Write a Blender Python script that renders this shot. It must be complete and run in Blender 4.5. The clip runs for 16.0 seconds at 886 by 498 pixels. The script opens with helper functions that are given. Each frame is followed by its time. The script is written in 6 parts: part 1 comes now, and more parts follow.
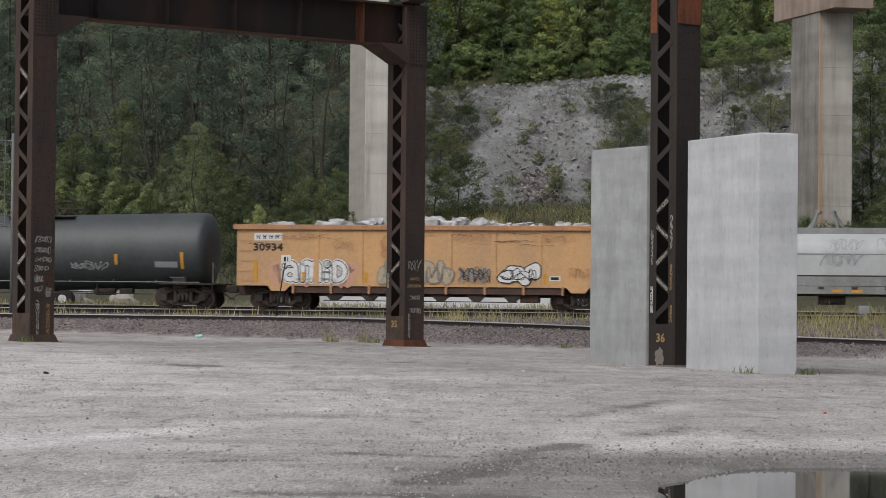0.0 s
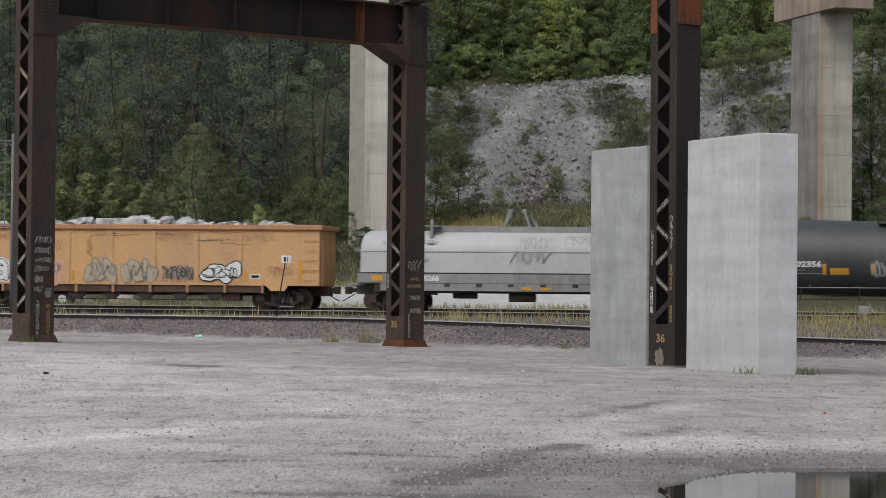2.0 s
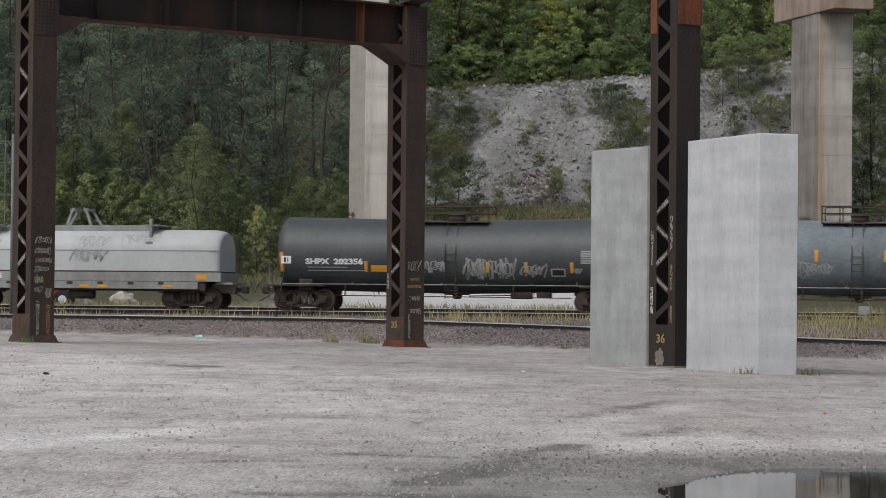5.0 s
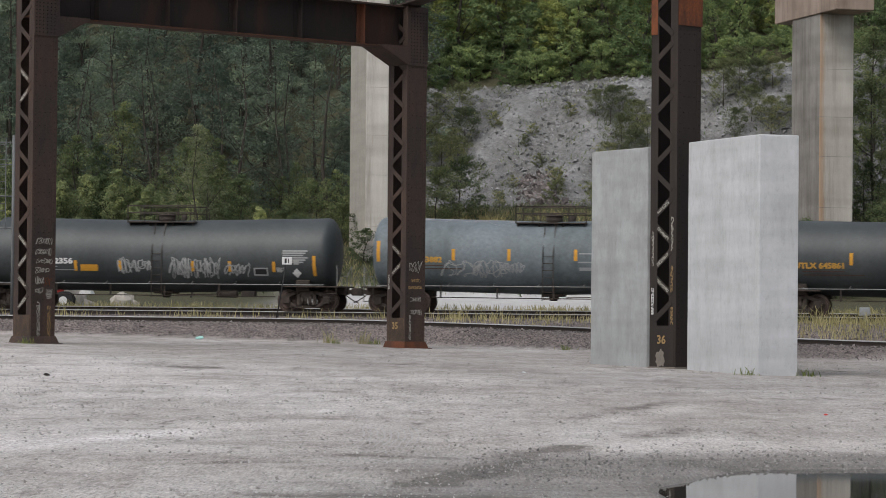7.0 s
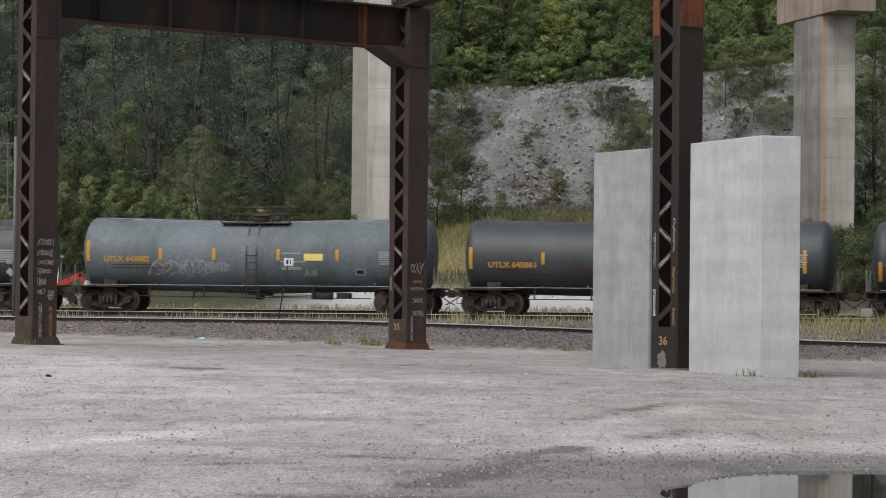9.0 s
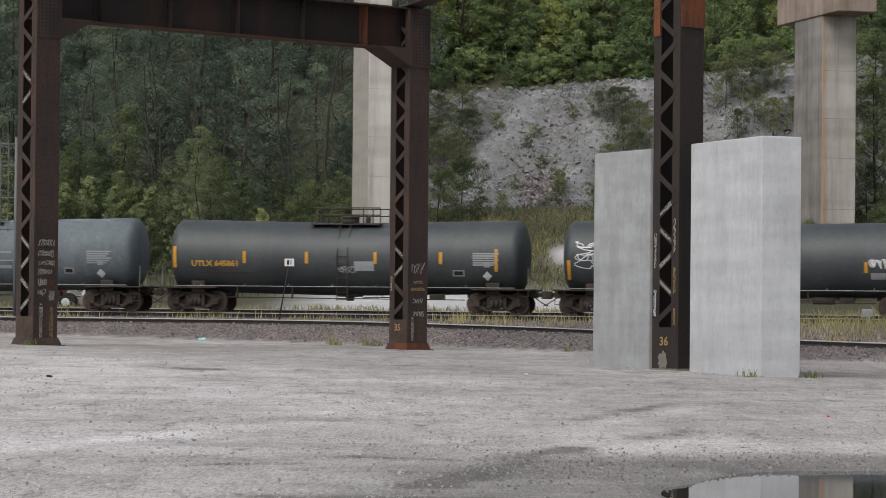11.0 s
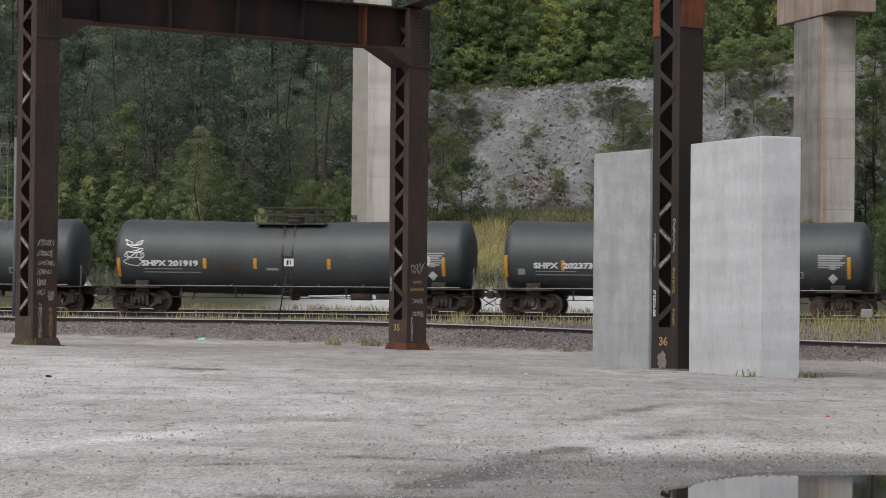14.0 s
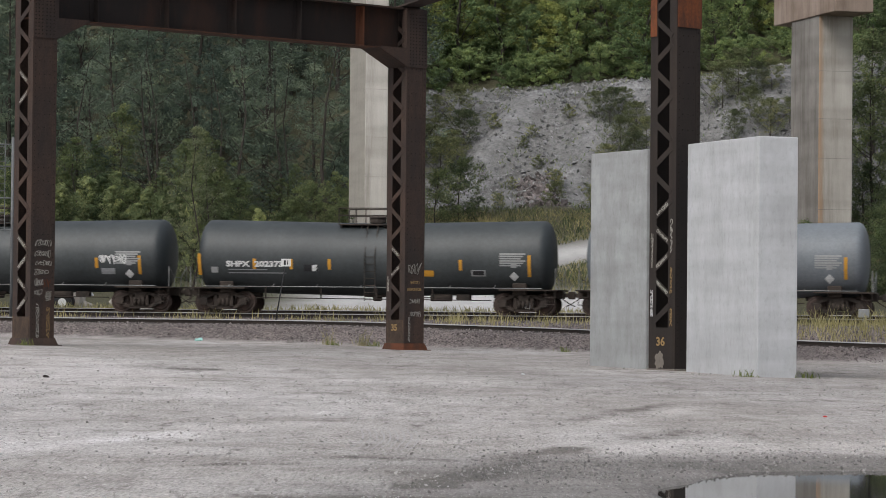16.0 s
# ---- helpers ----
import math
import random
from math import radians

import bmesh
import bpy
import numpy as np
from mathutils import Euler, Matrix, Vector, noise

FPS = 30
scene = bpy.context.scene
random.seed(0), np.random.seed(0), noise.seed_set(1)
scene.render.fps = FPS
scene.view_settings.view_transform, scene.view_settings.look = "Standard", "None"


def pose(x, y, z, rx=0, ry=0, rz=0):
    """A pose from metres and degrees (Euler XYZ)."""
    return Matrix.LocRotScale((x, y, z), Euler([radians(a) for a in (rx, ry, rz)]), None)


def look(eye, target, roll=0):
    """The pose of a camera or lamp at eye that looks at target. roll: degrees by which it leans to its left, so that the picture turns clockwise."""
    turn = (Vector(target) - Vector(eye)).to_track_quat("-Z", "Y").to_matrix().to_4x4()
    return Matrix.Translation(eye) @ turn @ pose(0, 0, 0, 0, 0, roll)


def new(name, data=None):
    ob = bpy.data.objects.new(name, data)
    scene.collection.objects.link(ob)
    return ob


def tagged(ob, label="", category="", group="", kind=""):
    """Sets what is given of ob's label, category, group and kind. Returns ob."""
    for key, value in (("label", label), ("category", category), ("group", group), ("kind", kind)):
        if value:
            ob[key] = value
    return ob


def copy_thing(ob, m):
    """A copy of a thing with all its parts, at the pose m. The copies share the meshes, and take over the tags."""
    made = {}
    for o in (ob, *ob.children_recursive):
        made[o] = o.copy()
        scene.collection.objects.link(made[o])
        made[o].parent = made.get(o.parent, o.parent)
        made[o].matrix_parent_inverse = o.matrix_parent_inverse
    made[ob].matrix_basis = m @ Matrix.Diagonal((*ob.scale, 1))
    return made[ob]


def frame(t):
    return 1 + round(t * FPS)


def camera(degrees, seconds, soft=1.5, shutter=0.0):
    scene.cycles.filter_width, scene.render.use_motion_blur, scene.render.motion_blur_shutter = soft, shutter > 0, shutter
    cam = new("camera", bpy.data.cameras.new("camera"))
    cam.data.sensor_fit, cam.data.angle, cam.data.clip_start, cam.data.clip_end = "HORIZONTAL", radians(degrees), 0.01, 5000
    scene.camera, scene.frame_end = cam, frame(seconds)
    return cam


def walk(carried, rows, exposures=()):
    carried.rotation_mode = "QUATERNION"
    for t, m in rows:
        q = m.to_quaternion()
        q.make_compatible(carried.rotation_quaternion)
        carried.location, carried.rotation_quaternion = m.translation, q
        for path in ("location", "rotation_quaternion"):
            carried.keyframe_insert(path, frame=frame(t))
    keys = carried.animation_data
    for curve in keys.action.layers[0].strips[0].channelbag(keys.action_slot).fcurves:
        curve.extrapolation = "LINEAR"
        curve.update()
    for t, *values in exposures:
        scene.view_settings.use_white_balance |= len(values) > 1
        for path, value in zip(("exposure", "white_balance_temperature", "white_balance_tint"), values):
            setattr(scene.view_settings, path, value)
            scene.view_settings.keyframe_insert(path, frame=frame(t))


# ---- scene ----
F = 5500.0                                    # focal length in units of a 1568-wide picture
EYE = Vector((0.0, 0.0, 1.6))
cam = camera(2 * math.degrees(math.atan(784 / F)), 16.0, soft=0.8, shutter=0.35)


def aim(t, dx, dy):
    """A nearly still telephoto camera that sways by a few hundredths of a degree."""
    yaw, pitch = -dx / F, (99 + dy) / F
    d = Vector((math.sin(yaw), math.cos(yaw), math.tan(pitch)))
    return (t, look(EYE, EYE + d * 50, 0.54))


SWAY = [(0, 0, 0), (1, 0, .3), (2, 0, .4), (4.2, 0, .5), (5.4, .2, 1.6), (6.5, .5, 2.8), (7, 1.4, 3), (7.5, 2, 4.4), (8, 2.7, 5.5), (8.5, 4.2, 6),
        (9, 4.6, 5), (10.2, 5.6, 5.6), (11.5, 6.2, 6), (12, 7, 6.2), (12.5, 6.4, 6), (13, 7.4, 5), (13.5, 6.3, 5), (14, 4.8, 6),
        (14.5, 3.3, 6), (15, 3, 6), (15.5, 1.6, 6.4), (16, 0, 6.3)]
walk(cam, [aim(*r) for r in SWAY], [(0, 0.08), (4.2, 0.08), (6.5, 0.2), (16, 0.2)])

# ---- light: overcast day ----
world = bpy.data.worlds.new("overcast_sky")
scene.world = world
world.use_nodes = True
wn, wl = world.node_tree.nodes, world.node_tree.links
sky = wn.new("ShaderNodeTexSky")
sky.sky_type, sky.sun_disc = "NISHITA", False
sky.sun_elevation, sky.sun_rotation = radians(52), radians(214)
sky.dust_density, sky.ozone_density = 4.0, 1.0
hsv = wn.new("ShaderNodeHueSaturation")
hsv.inputs["Saturation"].default_value = 0.42
wl.new(sky.outputs[0], hsv.inputs["Color"])
wl.new(hsv.outputs[0], wn["Background"].inputs[0])
wn["Background"].inputs[1].default_value = 0.15
sun_data = bpy.data.lights.new("sun", "SUN")
sun_data.energy, sun_data.angle, sun_data.color = 1.0, radians(25), (1.0, 0.97, 0.93)
sun = new("sun", sun_data)
sun.matrix_world = look((-42, -38, 75), (0, 25, 0))

RNG = np.random.default_rng(7)


# ---- materials ----
def material(name, rough=0.8, metal=0.0, spec=0.3):
    m = bpy.data.materials.new(name)
    m.use_nodes = True
    b = m.node_tree.nodes["Principled BSDF"]
    b.inputs["Roughness"].default_value = rough
    b.inputs["Metallic"].default_value = metal
    b.inputs["Specular IOR Level"].default_value = spec
    return m, m.node_tree.nodes, m.node_tree.links, b


def tex(n, l, kind, scale, detail=4.0, rough=0.6, stretch=None, coord="Object"):
    co = n.new("ShaderNodeTexCoord")
    out = co.outputs[coord]
    if stretch:
        mp = n.new("ShaderNodeMapping")
        mp.inputs["Scale"].default_value = stretch
        l.new(out, mp.inputs[0])
        out = mp.outputs[0]
    t = n.new("ShaderNodeTexNoise" if kind == "noise" else "ShaderNodeTexVoronoi")
    t.inputs["Scale"].default_value = scale
    if kind == "noise":
        t.inputs["Detail"].default_value = detail
        t.inputs["Roughness"].default_value = rough
    l.new(out, t.inputs["Vector"])
    return t


def ramp(n, l, src, stops):
    r = n.new("ShaderNodeValToRGB")
    e = r.color_ramp.elements
    e[0].position, e[0].color = stops[0][0], (*stops[0][1], 1)
    e[1].position, e[1].color = stops[-1][0], (*stops[-1][1], 1)
    for p, c in stops[1:-1]:
        x = e.new(p)
        x.color = (*c, 1)
    l.new(src, r.inputs[0])
    return r.outputs[0]


def mix(n, l, fac, a, b, mode="MIX"):
    m = n.new("ShaderNodeMix")
    m.data_type, m.blend_type = "RGBA", mode
    for s, v in ((m.inputs[0], fac), (m.inputs[6], a), (m.inputs[7], b)):
        if isinstance(v, (int, float)):
            s.default_value = v
        elif isinstance(v, tuple):
            s.default_value = (*v, 1)
        else:
            l.new(v, s)
    return m.outputs[2]


def bump(n, l, b, h, strength, dist):
    u = n.new("ShaderNodeBump")
    u.inputs["Strength"].default_value, u.inputs["Distance"].default_value = strength, dist
    l.new(h, u.inputs["Height"])
    l.new(u.outputs[0], b.inputs["Normal"])


def surface(name, base, dirt, rough=0.8, metal=0.0, grain=18.0, stain=1.2, lo=0.35, hi=0.7, streak=True, bumps=0.25, spec=0.3, fleck=0.35):
    """A painted, cast or rusted surface: stains at a large scale, grain at a small one, streaks running down."""
    m, n, l, b = material(name, rough, metal, spec)
    big = tex(n, l, "noise", stain, 6, 0.65, (1, 1, 0.3) if streak else None)
    small = tex(n, l, "noise", grain, 5, 0.7)
    f = ramp(n, l, big.outputs["Fac"], [(lo, (0, 0, 0)), (hi, (1, 1, 1))])
    c = mix(n, l, f, base, dirt)
    g = ramp(n, l, small.outputs["Fac"], [(0.3, (1 - fleck,) * 3), (0.7, (1 + fleck * 0.5,) * 3)])
    c = mix(n, l, 1.0, c, g, "MULTIPLY")
    l.new(c, b.inputs["Base Color"])
    r = ramp(n, l, small.outputs["Fac"], [(0.2, (max(rough - 0.15, 0),) * 3), (0.8, (min(rough + 0.15, 1),) * 3)])
    l.new(r, b.inputs["Roughness"])
    bump(n, l, b, small.outputs["Fac"], bumps, 0.02)
    return m


def plain(name, c, rough=0.7, metal=0.0):
    m, n, l, b = material(name, rough, metal)
    t = tex(n, l, "noise", 9, 5, 0.7)
    l.new(ramp(n, l, t.outputs["Fac"], [(0.3, tuple(v * 0.75 for v in c)), (0.7, c)]), b.inputs["Base Color"])
    return m


M_RUST = surface("rusted_steel", (0.037, 0.028, 0.025), (0.076, 0.046, 0.034), 0.8, 0.0, 22, 1.3, 0.38, 0.72, fleck=0.5)
M_RUST_BLACK = surface("blackened_steel", (0.022, 0.018, 0.017), (0.041, 0.030, 0.024), 0.8, 0.0, 22, 0.9, 0.35, 0.75)
M_RUST_RED = surface("orange_rust", (0.12, 0.040, 0.017), (0.05, 0.024, 0.016), 0.85, 0.0, 18, 1.6)
M_GIRDER = surface("sooty_girder_steel", (0.017, 0.013, 0.012), (0.062, 0.027, 0.016), 0.8, 0, 16, 0.5, 0.45, 0.75)
M_FLANGE = surface("rusty_flange", (0.042, 0.023, 0.016), (0.085, 0.036, 0.02), 0.85, 0, 14, 0.8)
M_BATTEN = surface("tan_rusted_plate", (0.050, 0.035, 0.027), (0.105, 0.070, 0.047), 0.85, 0.0, 20, 2.2, 0.4, 0.68, fleck=0.5)
M_HEAD = surface("patchy_orange_rust", (0.17, 0.055, 0.022), (0.045, 0.026, 0.020), 0.85, 0.0, 14, 1.4, 0.42, 0.62)
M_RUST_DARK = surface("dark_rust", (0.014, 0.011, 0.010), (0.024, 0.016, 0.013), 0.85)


def cast_concrete(name, pale, dark, seed=0.0):
    """Cast concrete: vertical runs, faint horizontal pours, blotches and fine grain."""
    m, n, l, b = material(name, 0.88, 0, 0.25)
    runs = tex(n, l, "noise", 2.3 + seed, 7, 0.7, (1, 1, 0.16))
    pours = tex(n, l, "noise", 0.7, 3, 0.5, (0.25, 0.25, 2.4))
    blot = tex(n, l, "noise", 0.9 + seed, 7, 0.6)
    fine = tex(n, l, "noise", 40, 5, 0.7)
    c = ramp(n, l, blot.outputs["Fac"], [(0.32, dark), (0.62, pale)])
    c = mix(n, l, 1.0, c, ramp(n, l, runs.outputs["Fac"], [(0.3, (0.87, 0.868, 0.865)), (0.5, (0.99, 0.99, 0.99)), (0.7, (1.03, 1.03, 1.035))]), "MULTIPLY")
    c = mix(n, l, 1.0, c, ramp(n, l, pours.outputs["Fac"], [(0.35, (0.90, 0.90, 0.895)), (0.6, (1.04, 1.04, 1.04))]), "MULTIPLY")
    c = mix(n, l, 1.0, c, ramp(n, l, fine.outputs["Fac"], [(0.25, (0.92, 0.92, 0.92)), (0.7, (1.03, 1.03, 1.03))]), "MULTIPLY")
    pits = tex(n, l, "noise", 7, 6, 0.75, (1, 1, 0.6))
    c = mix(n, l, 1.0, c, ramp(n, l, pits.outputs["Fac"], [(0.30, (0.84, 0.835, 0.83)), (0.46, (1.0, 1.0, 1.0)), (0.68, (1.05, 1.05, 1.055))]), "MULTIPLY")
    l.new(c, b.inputs["Base Color"])
    bump(n, l, b, fine.outputs["Fac"], 0.2, 0.012)
    return m


M_CONC = cast_concrete("pale_concrete", (0.475, 0.487, 0.503), (0.415, 0.424, 0.434), 0.07)
# darker copy of the wall concrete, for the wall behind the post
M_CONC_GREY = cast_concrete("grey_concrete", (0.338, 0.350, 0.355), (0.273, 0.279, 0.280), 0.3)
M_PIER = cast_concrete("weathered_concrete", (0.36, 0.34, 0.305), (0.25, 0.23, 0.20), -0.9)
M_PIERDK = cast_concrete("stained_concrete", (0.22, 0.195, 0.172), (0.125, 0.11, 0.098), -0.85)
M_BLACK = surface("black_tank_paint", (0.026, 0.032, 0.035), (0.052, 0.060, 0.062), 0.55, 0, 6, 0.5, 0.35, 0.75, True, 0.08, 0.5, 0.38)
M_BLUE = surface("grey_blue_tank_paint", (0.135, 0.160, 0.178), (0.062, 0.078, 0.08), 0.62, 0, 6, 0.45, 0.42, 0.75, True, 0.08, 0.35, 0.28)
M_GREY = surface("grey_tank_paint", (0.168, 0.189, 0.210), (0.126, 0.140, 0.154), 0.5, 0, 8, 0.5, 0.35, 0.75, True, 0.04, 0.4, 0.2)
M_FADE = surface("worn_primer", (0.30, 0.31, 0.32), (0.10, 0.10, 0.11), 0.7, 0, 8, 1.5)
M_UNDER = surface("grimy_running_gear", (0.025, 0.021, 0.018), (0.060, 0.046, 0.038), 0.85, 0, 14, 1.5)
M_WHEEL = surface("wheel_steel", (0.050, 0.036, 0.031), (0.085, 0.055, 0.044), 0.65, 0.1, 14, 2)
M_ORANGE = surface("faded_orange_paint", (0.50, 0.295, 0.135), (0.37, 0.235, 0.14), 0.75, 0, 7, 0.6, 0.38, 0.78, True, 0.06, fleck=0.16)
M_ORANGE_RIM = surface("worn_orange_edge", (0.40, 0.21, 0.10), (0.30, 0.17, 0.11), 0.85, 0, 12, 1.2, fleck=0.3)
M_BROWN = surface("brown_sill", (0.055, 0.035, 0.028), (0.09, 0.055, 0.04), 0.85, 0, 12, 1)
M_HOOD = surface("dusty_white_hood", (0.361, 0.380, 0.385), (0.285, 0.294, 0.294), 0.6, 0, 6, 0.5, 0.4, 0.8, True, 0.03, fleck=0.08)
M_SILL = surface("dirty_grey_sill", (0.23, 0.24, 0.24), (0.15, 0.15, 0.145), 0.8, 0, 9, 0.9, fleck=0.2)
M_WHITE = plain("white_paint", (0.62, 0.63, 0.63))
M_DIMWHITE = plain("faint_white_paint", (0.27, 0.28, 0.29))
M_TAG = plain("grey_spray_paint", (0.30, 0.31, 0.31))
M_INK = plain("black_paint", (0.02, 0.02, 0.022))
M_YELLOW = plain("amber_stripe", (0.52, 0.26, 0.03))
M_LEMON = plain("yellow_panel", (0.75, 0.62, 0.16))
M_UOR = plain("amber_lettering", (0.44, 0.25, 0.05))
M_PINK = plain("pink_spray_paint", (0.50, 0.29, 0.20))
M_GHOST = plain("faded_grey_spray_paint", (0.40, 0.33, 0.23))
M_CHALK = plain("pale_tag_paint", (0.34, 0.325, 0.295))
M_TAN = plain("tan_tag_paint", (0.30, 0.20, 0.09))
M_RAIL = surface("rail_head", (0.42, 0.42, 0.42), (0.30, 0.29, 0.28), 0.45, 0.35, 20, 2, fleck=0.1)
M_RAILSIDE = surface("rail_side", (0.018, 0.0145, 0.013), (0.034, 0.025, 0.021), 0.85)
M_TIE = surface("creosoted_tie", (0.05, 0.042, 0.036), (0.09, 0.08, 0.07), 0.9, 0, 20, 3)
M_GALV = surface("galvanised_steel", (0.27, 0.285, 0.29), (0.20, 0.205, 0.21), 0.6, 0.2, 12, 2, fleck=0.1)
M_SCRAP = surface("scrap_metal", (0.55, 0.55, 0.56), (0.22, 0.21, 0.21), 0.6, 0.3, 5, 2.5, 0.4, 0.6, False)
M_MAST = surface("weathered_mast_steel", (0.15, 0.158, 0.162), (0.11, 0.115, 0.118), 0.7, 0.1, 12, 2, fleck=0.15)
M_RED = plain("red_paint", (0.5, 0.04, 0.03))
M_BARK = surface("bark", (0.055, 0.047, 0.039), (0.035, 0.030, 0.025), 0.95, 0, 14, 2)


def leaf_material(name, a, b_, c):
    m, n, l, b = material(name, 0.85, 0, 0.1)
    g = n.new("ShaderNodeNewGeometry")
    col = ramp(n, l, g.outputs["Random Per Island"], [(0.0, a), (0.5, b_), (1.0, c)])
    tone = n.new("ShaderNodeAttribute")
    tone.attribute_name = "tone"
    col = mix(n, l, 1.0, col, ramp(n, l, tone.outputs["Fac"], [(0.0, (0.70, 0.73, 0.74)), (0.6, (1.0, 1.0, 1.0)), (1.0, (1.38, 1.32, 1.15))]), "MULTIPLY")
    oi = n.new("ShaderNodeObjectInfo")
    v = ramp(n, l, oi.outputs["Random"], [(0, (0.62, 0.68, 0.66)), (1, (1.42, 1.35, 1.2))])
    col = mix(n, l, 1.0, col, v, "MULTIPLY")
    l.new(col, b.inputs["Base Color"])
    tr = n.new("ShaderNodeBsdfTranslucent")
    l.new(col, tr.inputs[0])
    ms = n.new("ShaderNodeMixShader")
    ms.inputs[0].default_value = 0.4
    l.new(b.outputs[0], ms.inputs[1])
    l.new(tr.outputs[0], ms.inputs[2])
    l.new(ms.outputs[0], n["Material Output"].inputs[0])
    return m


M_LEAF_DK = leaf_material("dark_leaves", (0.112, 0.146, 0.124), (0.128, 0.166, 0.137), (0.148, 0.186, 0.150))
M_LEAF = leaf_material("green_leaves", (0.120, 0.178, 0.095), (0.165, 0.230, 0.112), (0.245, 0.295, 0.138))
M_LEAF_YL = leaf_material("yellow_green_leaves", (0.14, 0.185, 0.075), (0.21, 0.25, 0.095), (0.35, 0.36, 0.13))
M_SOFT = leaf_material("soft_brush_leaves", (0.171, 0.211, 0.116), (0.225, 0.266, 0.136), (0.301, 0.321, 0.171))
M_BRUSH = leaf_material("brush_leaves", (0.075, 0.106, 0.061), (0.112, 0.143, 0.075), (0.161, 0.184, 0.099))
M_GRASS = leaf_material("dry_grass", (0.21, 0.195, 0.095), (0.31, 0.285, 0.15), (0.45, 0.41, 0.26))
M_BANK = leaf_material("olive_bank_grass", (0.138, 0.140, 0.076), (0.207, 0.198, 0.106), (0.310, 0.282, 0.167))
M_YOUNG = leaf_material("pale_young_leaves", (0.19, 0.205, 0.125), (0.25, 0.262, 0.16), (0.33, 0.335, 0.215))
M_SCRUB = leaf_material("grey_green_scrub", (0.103, 0.122, 0.071), (0.140, 0.159, 0.090), (0.190, 0.205, 0.115))
M_WEED = leaf_material("green_weeds", (0.07, 0.10, 0.035), (0.12, 0.15, 0.05), (0.20, 0.21, 0.08))


# ---- mesh helpers ----
def box(bm, x0, x1, y0, y1, z0, z1):
    v = [bm.verts.new(p) for p in ((x0, y0, z0), (x1, y0, z0), (x1, y1, z0), (x0, y1, z0), (x0, y0, z1), (x1, y0, z1), (x1, y1, z1), (x0, y1, z1))]
    for q in ((3, 2, 1, 0), (4, 5, 6, 7), (0, 1, 5, 4), (1, 2, 6, 5), (2, 3, 7, 6), (3, 0, 4, 7)):
        bm.faces.new([v[i] for i in q])


def rbox(bm, x0, x1, y0, y1, z0, z1, r=0.02):
    k = bmesh.new()
    box(k, x0, x1, y0, y1, z0, z1)
    bmesh.ops.bevel(k, geom=list(k.edges), offset=r, segments=2, affect="EDGES", profile=0.5)
    merge(bm, k)


def merge(bm, k, m=None):
    if m is not None:
        bmesh.ops.transform(k, matrix=m, verts=k.verts)
    me = bpy.data.meshes.new("t")
    k.to_mesh(me)
    k.free()
    bm.from_mesh(me)
    bpy.data.meshes.remove(me)


def tube(bm, a, b, r0, r1=None, n=8, caps=True):
    a, b = Vector(a), Vector(b)
    r1 = r0 if r1 is None else r1
    q = (b - a).to_track_quat("Z", "Y")
    rings = []
    for p, r in ((a, r0), (b, r1)):
        rings.append([bm.verts.new(p + q @ Vector((r * math.cos(2 * math.pi * i / n), r * math.sin(2 * math.pi * i / n), 0))) for i in range(n)])
    for i in range(n):
        j = (i + 1) % n
        f = bm.faces.new((rings[0][i], rings[0][j], rings[1][j], rings[1][i]))
        f.smooth = n > 6
    if caps:
        bm.faces.new(rings[0][::-1])
        bm.faces.new(rings[1])


def bar(bm, a, b, w, d, side):
    """A flat bar from a to b, w wide, d thick in the direction of side."""
    a, b, s = Vector(a), Vector(b), Vector(side).normalized()
    u = (b - a).cross(s).normalized() * w / 2
    s = s * d / 2
    v = [bm.verts.new(p + du + ds) for p in (a, b) for du, ds in ((-u, -s), (u, -s), (u, s), (-u, s))]
    for q in ((0, 1, 2, 3), (7, 6, 5, 4), (0, 4, 5, 1), (1, 5, 6, 2), (2, 6, 7, 3), (3, 7, 4, 0)):
        bm.faces.new([v[i] for i in q])


def lathe_x(bm, prof, n=40, dip=None):
    """Rings (x, radius, z of centre) about the x axis."""
    rings = []
    for x, r, z in prof:
        rings.append([bm.verts.new((x, r * math.sin(2 * math.pi * i / n), z + r * math.cos(2 * math.pi * i / n))) for i in range(n)])
    for a, b in zip(rings, rings[1:]):
        for i in range(n):
            j = (i + 1) % n
            f = bm.faces.new((a[i], a[j], b[j], b[i]))
            f.smooth = True
    bm.faces.new(rings[0])
    bm.faces.new(rings[-1][::-1])


def part(name, bm, mat, parent=None, label="", m=None):
    me = bpy.data.meshes.new(name)
    bmesh.ops.recalc_face_normals(bm, faces=bm.faces)
    bm.to_mesh(me)
    bm.free()
    me.materials.append(mat)
    ob = new(name, me)
    ob.parent = parent
    if m is not None:
        ob.matrix_basis = m
    return tagged(ob, label)


def mesh_np(name, verts, faces, mat, parent=None):
    me = bpy.data.meshes.new(name)
    me.from_pydata(verts.tolist() if hasattr(verts, "tolist") else verts, [], faces.tolist() if hasattr(faces, "tolist") else faces)
    me.materials.append(mat)
    ob = new(name, me)
    ob.parent = parent
    return ob


def empty(name, m, label, category, group=""):
    e = new(name)
    e.empty_display_size = 0.5
    e.matrix_basis = m
    return tagged(e, label, category, group)


